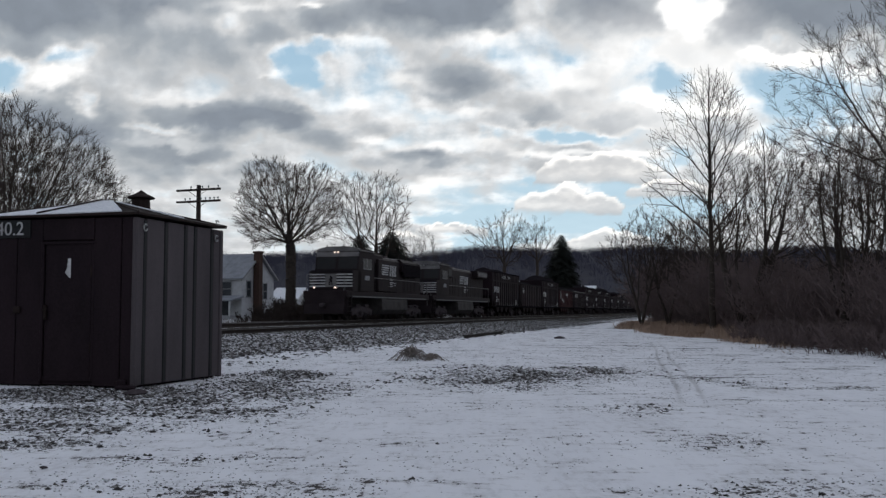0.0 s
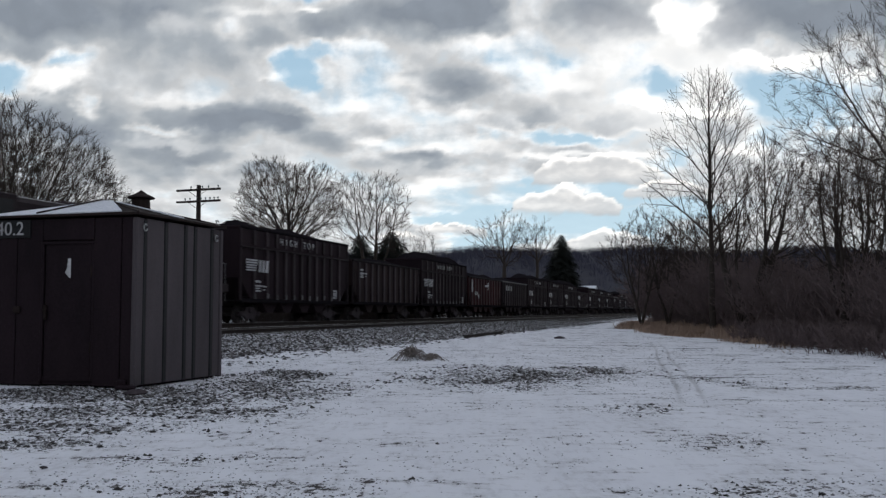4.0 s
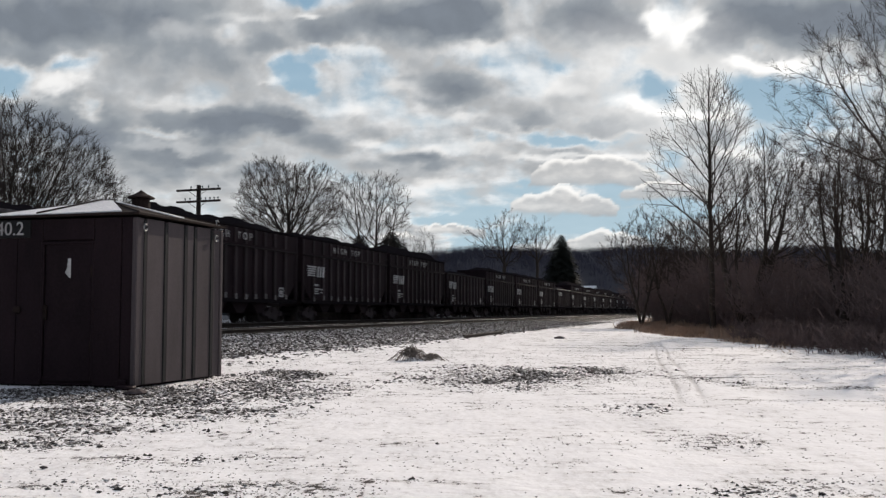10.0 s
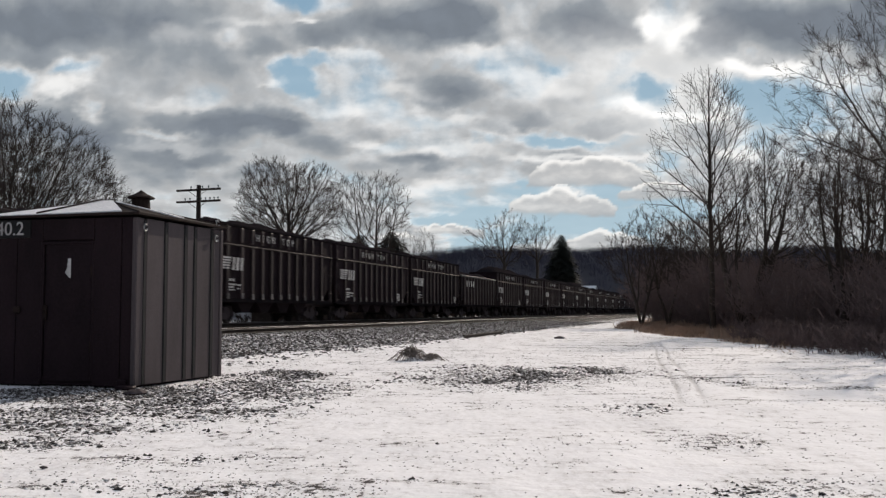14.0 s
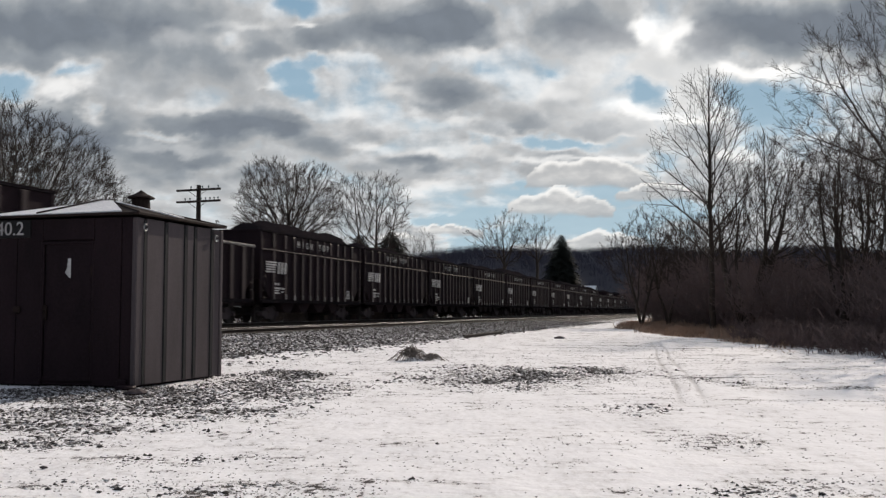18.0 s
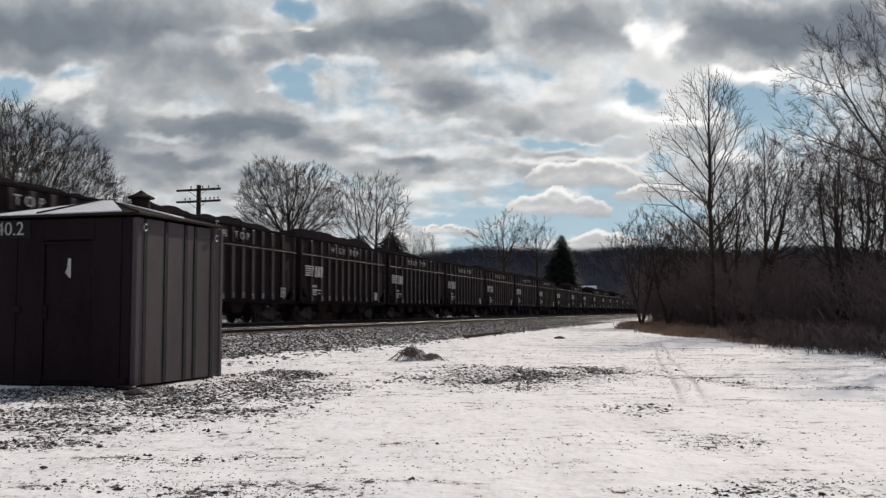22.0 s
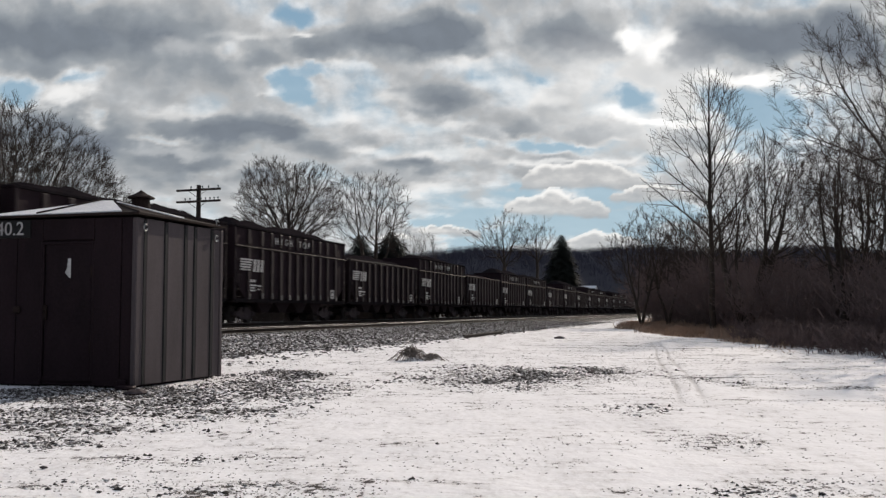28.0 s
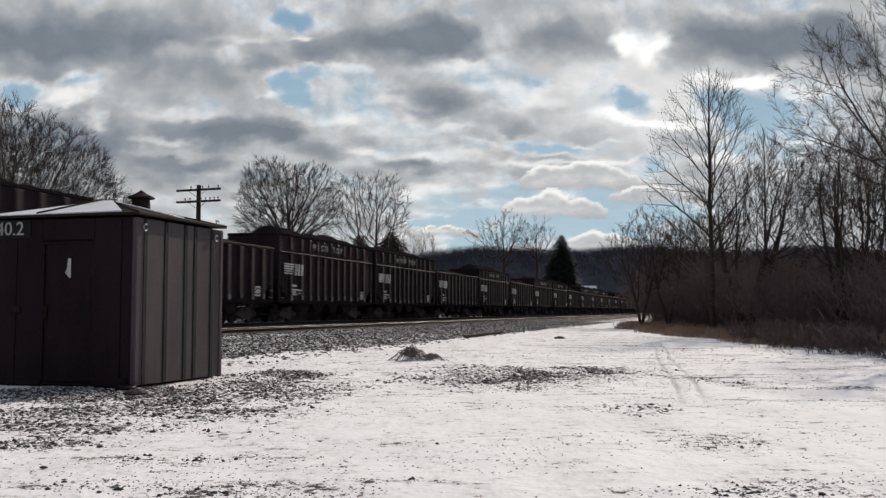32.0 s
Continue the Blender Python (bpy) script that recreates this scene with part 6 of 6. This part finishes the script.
# ---- the house beyond the line ----
def house():
    h = thing("house", pose(-23.4, 112.0, 0.1, 0, 0, -21), "white two-storey gabled house with a brick chimney and porch", "house")
    # local x to the right along the front, y away; the gable faces right
    L, W, E, R = 11.0, 7.0, 5.0, 7.6
    part("wall", Geo().prism([(0, 0), (W, 0), (W, E), (W / 2, R), (0, E)], 0.0, -L, "x"), M_SIDING, h)
    lap = Geo()
    for k in range(24):
        lap.box(-L / 2, -.03, .15 + k * .205, L, .06, .19, 0)
    part("siding", lap, M_SIDING, h)
    roof = Geo().prism([(-.45, E - .30), (W / 2, R + .10), (W + .45, E - .30), (W + .45, E - .12), (W / 2, R + .30), (-.45, E - .12)], .35, -L - .35, "x")
    part("roof", roof, M_HOUSE_ROOF, h, "grey slate roof")
    for s in (0, 1):
        y0 = -.45 if s == 0 else W + .45
        part("bargeboard", Geo().add([(.37, y0, E - .34), (.37, W / 2, R + .06), (.37, W / 2, R + .30), (.37, y0, E - .10), (.43, y0, E - .34), (.43, W / 2, R + .06), (.43, W / 2, R + .30), (.43, y0, E - .10)],
             [(0, 1, 2, 3), (4, 5, 6, 7), (0, 1, 5, 4), (2, 3, 7, 6)]), M_TRIM, h)
    part("chimney", Geo().box(.45, 2.7, 4.0, .8, .8, 8.0, .03).box(.45, 2.7, 8.0, 1.0, 1.0, .25, .05), M_CHIMNEY, h, "red brick chimney against the gable")

    def window(x, y, z, w, hh, face):
        wd = thing("window", Matrix.Identity(4), "", "")
        for k in ("label", "category"):
            if k in wd:
                del wd[k]
        wd.parent = h
        if face == "side":
            part("pane", Geo().box(.04, y, z, .04, w, hh), M_WINDOW, wd)
            part("window_frame", Geo().box(.06, y - w / 2, z, .08, .10, hh + .2).box(.06, y + w / 2, z, .08, .10, hh + .2).box(.06, y, z + hh / 2, .08, w, .10).box(.06, y, z, .08, w, .06).box(.08, y, z - hh / 2, .12, w + .2, .10), M_TRIM, wd)
        else:
            part("pane", Geo().box(x, -.08, z, w, .04, hh), M_WINDOW, wd)
            part("window_frame", Geo().box(x - w / 2, -.1, z, .10, .08, hh + .2).box(x + w / 2, -.1, z, .10, .08, hh + .2).box(x, -.1, z + hh / 2, w, .08, .10).box(x, -.1, z, w, .08, .06).box(x, -.12, z - hh / 2, w + .2, .12, .10), M_TRIM, wd)

    window(0, 1.3, 3.6, .95, 1.9, "side")
    window(0, 4.9, 3.4, .95, 1.9, "side")
    window(-2.0, 0, 3.6, 1.3, 1.7, "front")
    window(-6.5, 0, 3.6, 1.3, 1.7, "front")
    window(-5.5, 0, 1.2, 1.3, 1.6, "front")
    part("porch_roof", Geo().prism([(-2.6, 2.15), (-2.6, 2.32), (.0, 2.85), (.0, 2.6)], .3, -L + 1, "x"), M_HOUSE_ROOF, h)
    part("porch_floor", Geo().box(-L / 2 + .6, -1.3, .25, L - 1.4, 2.4, .5), M_TRIM, h)
    for k in range(4):
        part("porch_post", Geo().box(-.1 - k * 2.9, -2.4, 1.3, .16, .16, 2.0), M_SIDING, h)
    part("door", Geo().box(-2.2, -.09, 1.4, .9, .06, 1.9), M_WINDOW, h)


house()


def far_building(x, y, z, w, d, e, r_, turn, label, wall, name="house"):
    b = thing(name, pose(x, y, z, 0, 0, turn), label, "house")
    part("wall", Geo().prism([(0, -.3), (d, -.3), (d, e), (d / 2, r_), (0, e)], 0, w, "x"), wall, b)
    part("roof", Geo().prism([(-.5, e - .25), (d / 2, r_ + .12), (d + .5, e - .25), (d + .5, e - .02), (d / 2, r_ + .38), (-.5, e - .02)], -.4, w + .4, "x"), M_SNOW_CAP, b, "snow-covered roof")
    for k in range(3):
        part("window", Geo().box(w * (.2 + .3 * k), -.03, e * .55, .9, .06, 1.2), M_WINDOW, b)
    return b


far_building(-22.7, 128.0, .1, 3.4, 5.0, 2.7, 3.8, -12, "small white house behind the maple", M_SIDING)
far_building(8.0, 190.0, -.3, 6.5, 7.0, 5.2, 7.1, -20, "far house with a snowy roof", M_TRIM)
far_building(35.3, 262.0, -.3, 5.5, 7.0, 6.0, 8.0, -20, "far house with a snowy roof", M_TRIM)


# ---- line-side poles ----
def utility_pole(along, across, height, label, arms=2):
    p = ALONG * along + ACROSS * across
    z0 = float(land(p.x, p.y))
    u = thing("utility_pole", pose(p.x, p.y, z0, 0, 0, -21), label, "utility pole")
    part("pole", Geo().rod((0, 0, -.4), (0, 0, height), .17, .12, 10), M_POLE, u)
    for k in range(arms):
        z = height - .28 - .66 * k
        arm = part("crossarm", Geo().box(.08, -.15, z, 2.95, .10, .12, .015), M_POLE, u)
        for x in ((-.42, .34, .76, 1.4), (-.8, -.48, .26, .56, .86, 1.14, 1.4))[k]:
            part("insulator", Geo().lathe([(z + .06, .018), (z + .13, .018), (z + .13, .042), (z + .19, .045), (z + .22, .02)], 8, "z", (x, -.15, 0)), M_GLASS_INS, arm)
        for s in (-1, 1):
            part("brace", Geo().rod((0, -.15, z - .42), (s * .62, -.15, z - .04), .014, n=5), M_POLE, u)
    return u


utility_pole(48.5, 27.98, 8.05, "weathered wooden pole with two crossarms")
mast = thing("signal_mast", track_pose(67.5, 28.0, 0), "thin mast with a pointed cap beyond the line", "mast")
part("mast", Geo().rod((0, 0, -.1), (0, 0, 5.0), .07, .06, 8), M_POLE, mast)
part("cap", Geo().lathe([(5.0, .05), (5.1, .17), (5.35, .15), (5.75, .10), (6.1, .02)], 10, "z"), M_POLE, mast)


# ---- clutter on the yard ----
def brush_pile(x, y):
    r = random.Random(5)
    t = thing("brush_heap", pose(x, y, float(land(x, y))), "low tuft of drooping dead weeds in the snow", "brush heap")
    for name, n, cx, wide, high in (("weed_tuft", 80, -.10, .50, .33), ("weed_tuft", 34, .40, .5, .17)):
        g = Geo()
        for i in range(n):
            a, k = r.uniform(0, 6.28), r.uniform(.35, 1.1)
            p = Vector((cx + r.gauss(0, .07), r.gauss(0, .07), high * r.uniform(.2, .6)))
            for j in range(4):
                u = (j + 1) / 4
                q = Vector((cx + math.cos(a) * wide * k * u, math.sin(a) * wide * k * u * .7, high * (1 - u ** 1.5) * r.uniform(.45, 1.15) + .01))
                g.rod(p, q, .010 - .0015 * j, n=4, caps=False)
                p = q
        part(name, g, M_WEED, t)
    mound = Geo().lathe([(-.05, 1.0), (.03, .85), (.13, .55), (.24, .25), (.28, .06)], 16, "z")
    mound.v = [(a * .26 + .03 * math.sin(b * 9), b * .26 + .03 * math.sin(a * 11), c * .30 + .02 * math.sin(a * 17 + b * 13)) for a, b, c in mound.v]
    part("mound", mound, M_SNOW_CAP, t, "snow caught in the tuft")


brush_pile(-0.62, 21.4)
old_rail = thing("old_rail", pose(1.85, 42.2, -0.02, 0, 0, 76), "rusty length of old rail lying on the snow", "rail")
rg, hg = Geo(), Geo()
rail_profile(rg, hg, 0, .172, -4.2, 4.2)
part("web", rg, M_RAIL, old_rail)
part("head", hg, M_RAIL, old_rail)


def lump(x, y, s, label, name="rock"):
    g = Geo().lathe([(-.3, .4), (-.1, .85), (.15, 1.0), (.42, .72), (.6, .25)], 9, "z")
    r = random.Random(int(x * 100))
    g.v = [(a * s * r.uniform(.8, 1.15), b * s * r.uniform(.7, 1.0), c * s * .7 * r.uniform(.85, 1.1)) for a, b, c in g.v]
    t = new(name, g.mesh(name, M_TRUCK))
    t.matrix_basis = pose(x, y, float(land(x, y)) + .01)
    return tagged(t, label, name)


lump(4.62, 38.3, .21, "dark rock on the snow")
lump(10.4, 33.0, .2, "dark rock by the dry grass")
lump(-4.04, 12.75, .16, "dark block at the foot of the hut", "block")
lump(-2.75, 8.6 - 1.9, .028, "dark stone on the snow")

# ---- the cloud that hides the sun at first: unseen, added high ahead to shade the yard ----
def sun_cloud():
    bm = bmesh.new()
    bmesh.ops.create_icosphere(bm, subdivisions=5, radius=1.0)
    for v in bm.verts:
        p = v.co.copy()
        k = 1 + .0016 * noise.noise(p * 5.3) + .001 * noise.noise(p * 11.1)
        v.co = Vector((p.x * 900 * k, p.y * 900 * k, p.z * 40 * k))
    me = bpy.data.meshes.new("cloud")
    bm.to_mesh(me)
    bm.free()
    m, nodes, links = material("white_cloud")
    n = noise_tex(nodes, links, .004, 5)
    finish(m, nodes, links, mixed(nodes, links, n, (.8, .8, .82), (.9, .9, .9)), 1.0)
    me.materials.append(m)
    return tagged(new("cloud", me), "unseen cloud, added to shade the sun at first", "cloud", kind="structure")


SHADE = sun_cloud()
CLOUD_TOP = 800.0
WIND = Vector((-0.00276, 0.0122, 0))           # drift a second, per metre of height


def motions():
    beats = [0.0, 1 / 30] + [2.0 * i for i in range(1, 16)] + [32.0 - 1 / 30, 32.0]
    for ob, start in train:
        walk(ob, [(t, track_pose(start - SPEED * t, MAIN, MAIN_RAIL + RIDE)) for t in beats])
    # the wheels roll with the train; those at the same place in their bogie share one action
    for a, wheels in spinning.items():
        turns = [(i / 30, pose(a, 0, .457) @ Matrix.Rotation(-SPEED * i / 30 / .457, 4, "Y")) for i in range(961)]
        walk(wheels[0], turns)
        keys = wheels[0].animation_data
        for w in wheels[1:]:
            w.rotation_mode = "QUATERNION"
            w.animation_data_create()
            w.animation_data.action = keys.action
            w.animation_data.action_slot = keys.action_slot
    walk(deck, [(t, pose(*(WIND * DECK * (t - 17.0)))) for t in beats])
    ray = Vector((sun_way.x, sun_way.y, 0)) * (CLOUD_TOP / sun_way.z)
    # its edge is keyed so that its shadow leaves the yard and then the line
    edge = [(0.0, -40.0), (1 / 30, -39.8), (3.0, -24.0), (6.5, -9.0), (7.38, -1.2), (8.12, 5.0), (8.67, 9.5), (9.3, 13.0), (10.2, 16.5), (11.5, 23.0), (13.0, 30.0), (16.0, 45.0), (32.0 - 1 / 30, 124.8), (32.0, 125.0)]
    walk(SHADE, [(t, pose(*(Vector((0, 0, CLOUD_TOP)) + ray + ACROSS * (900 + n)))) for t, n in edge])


motions()
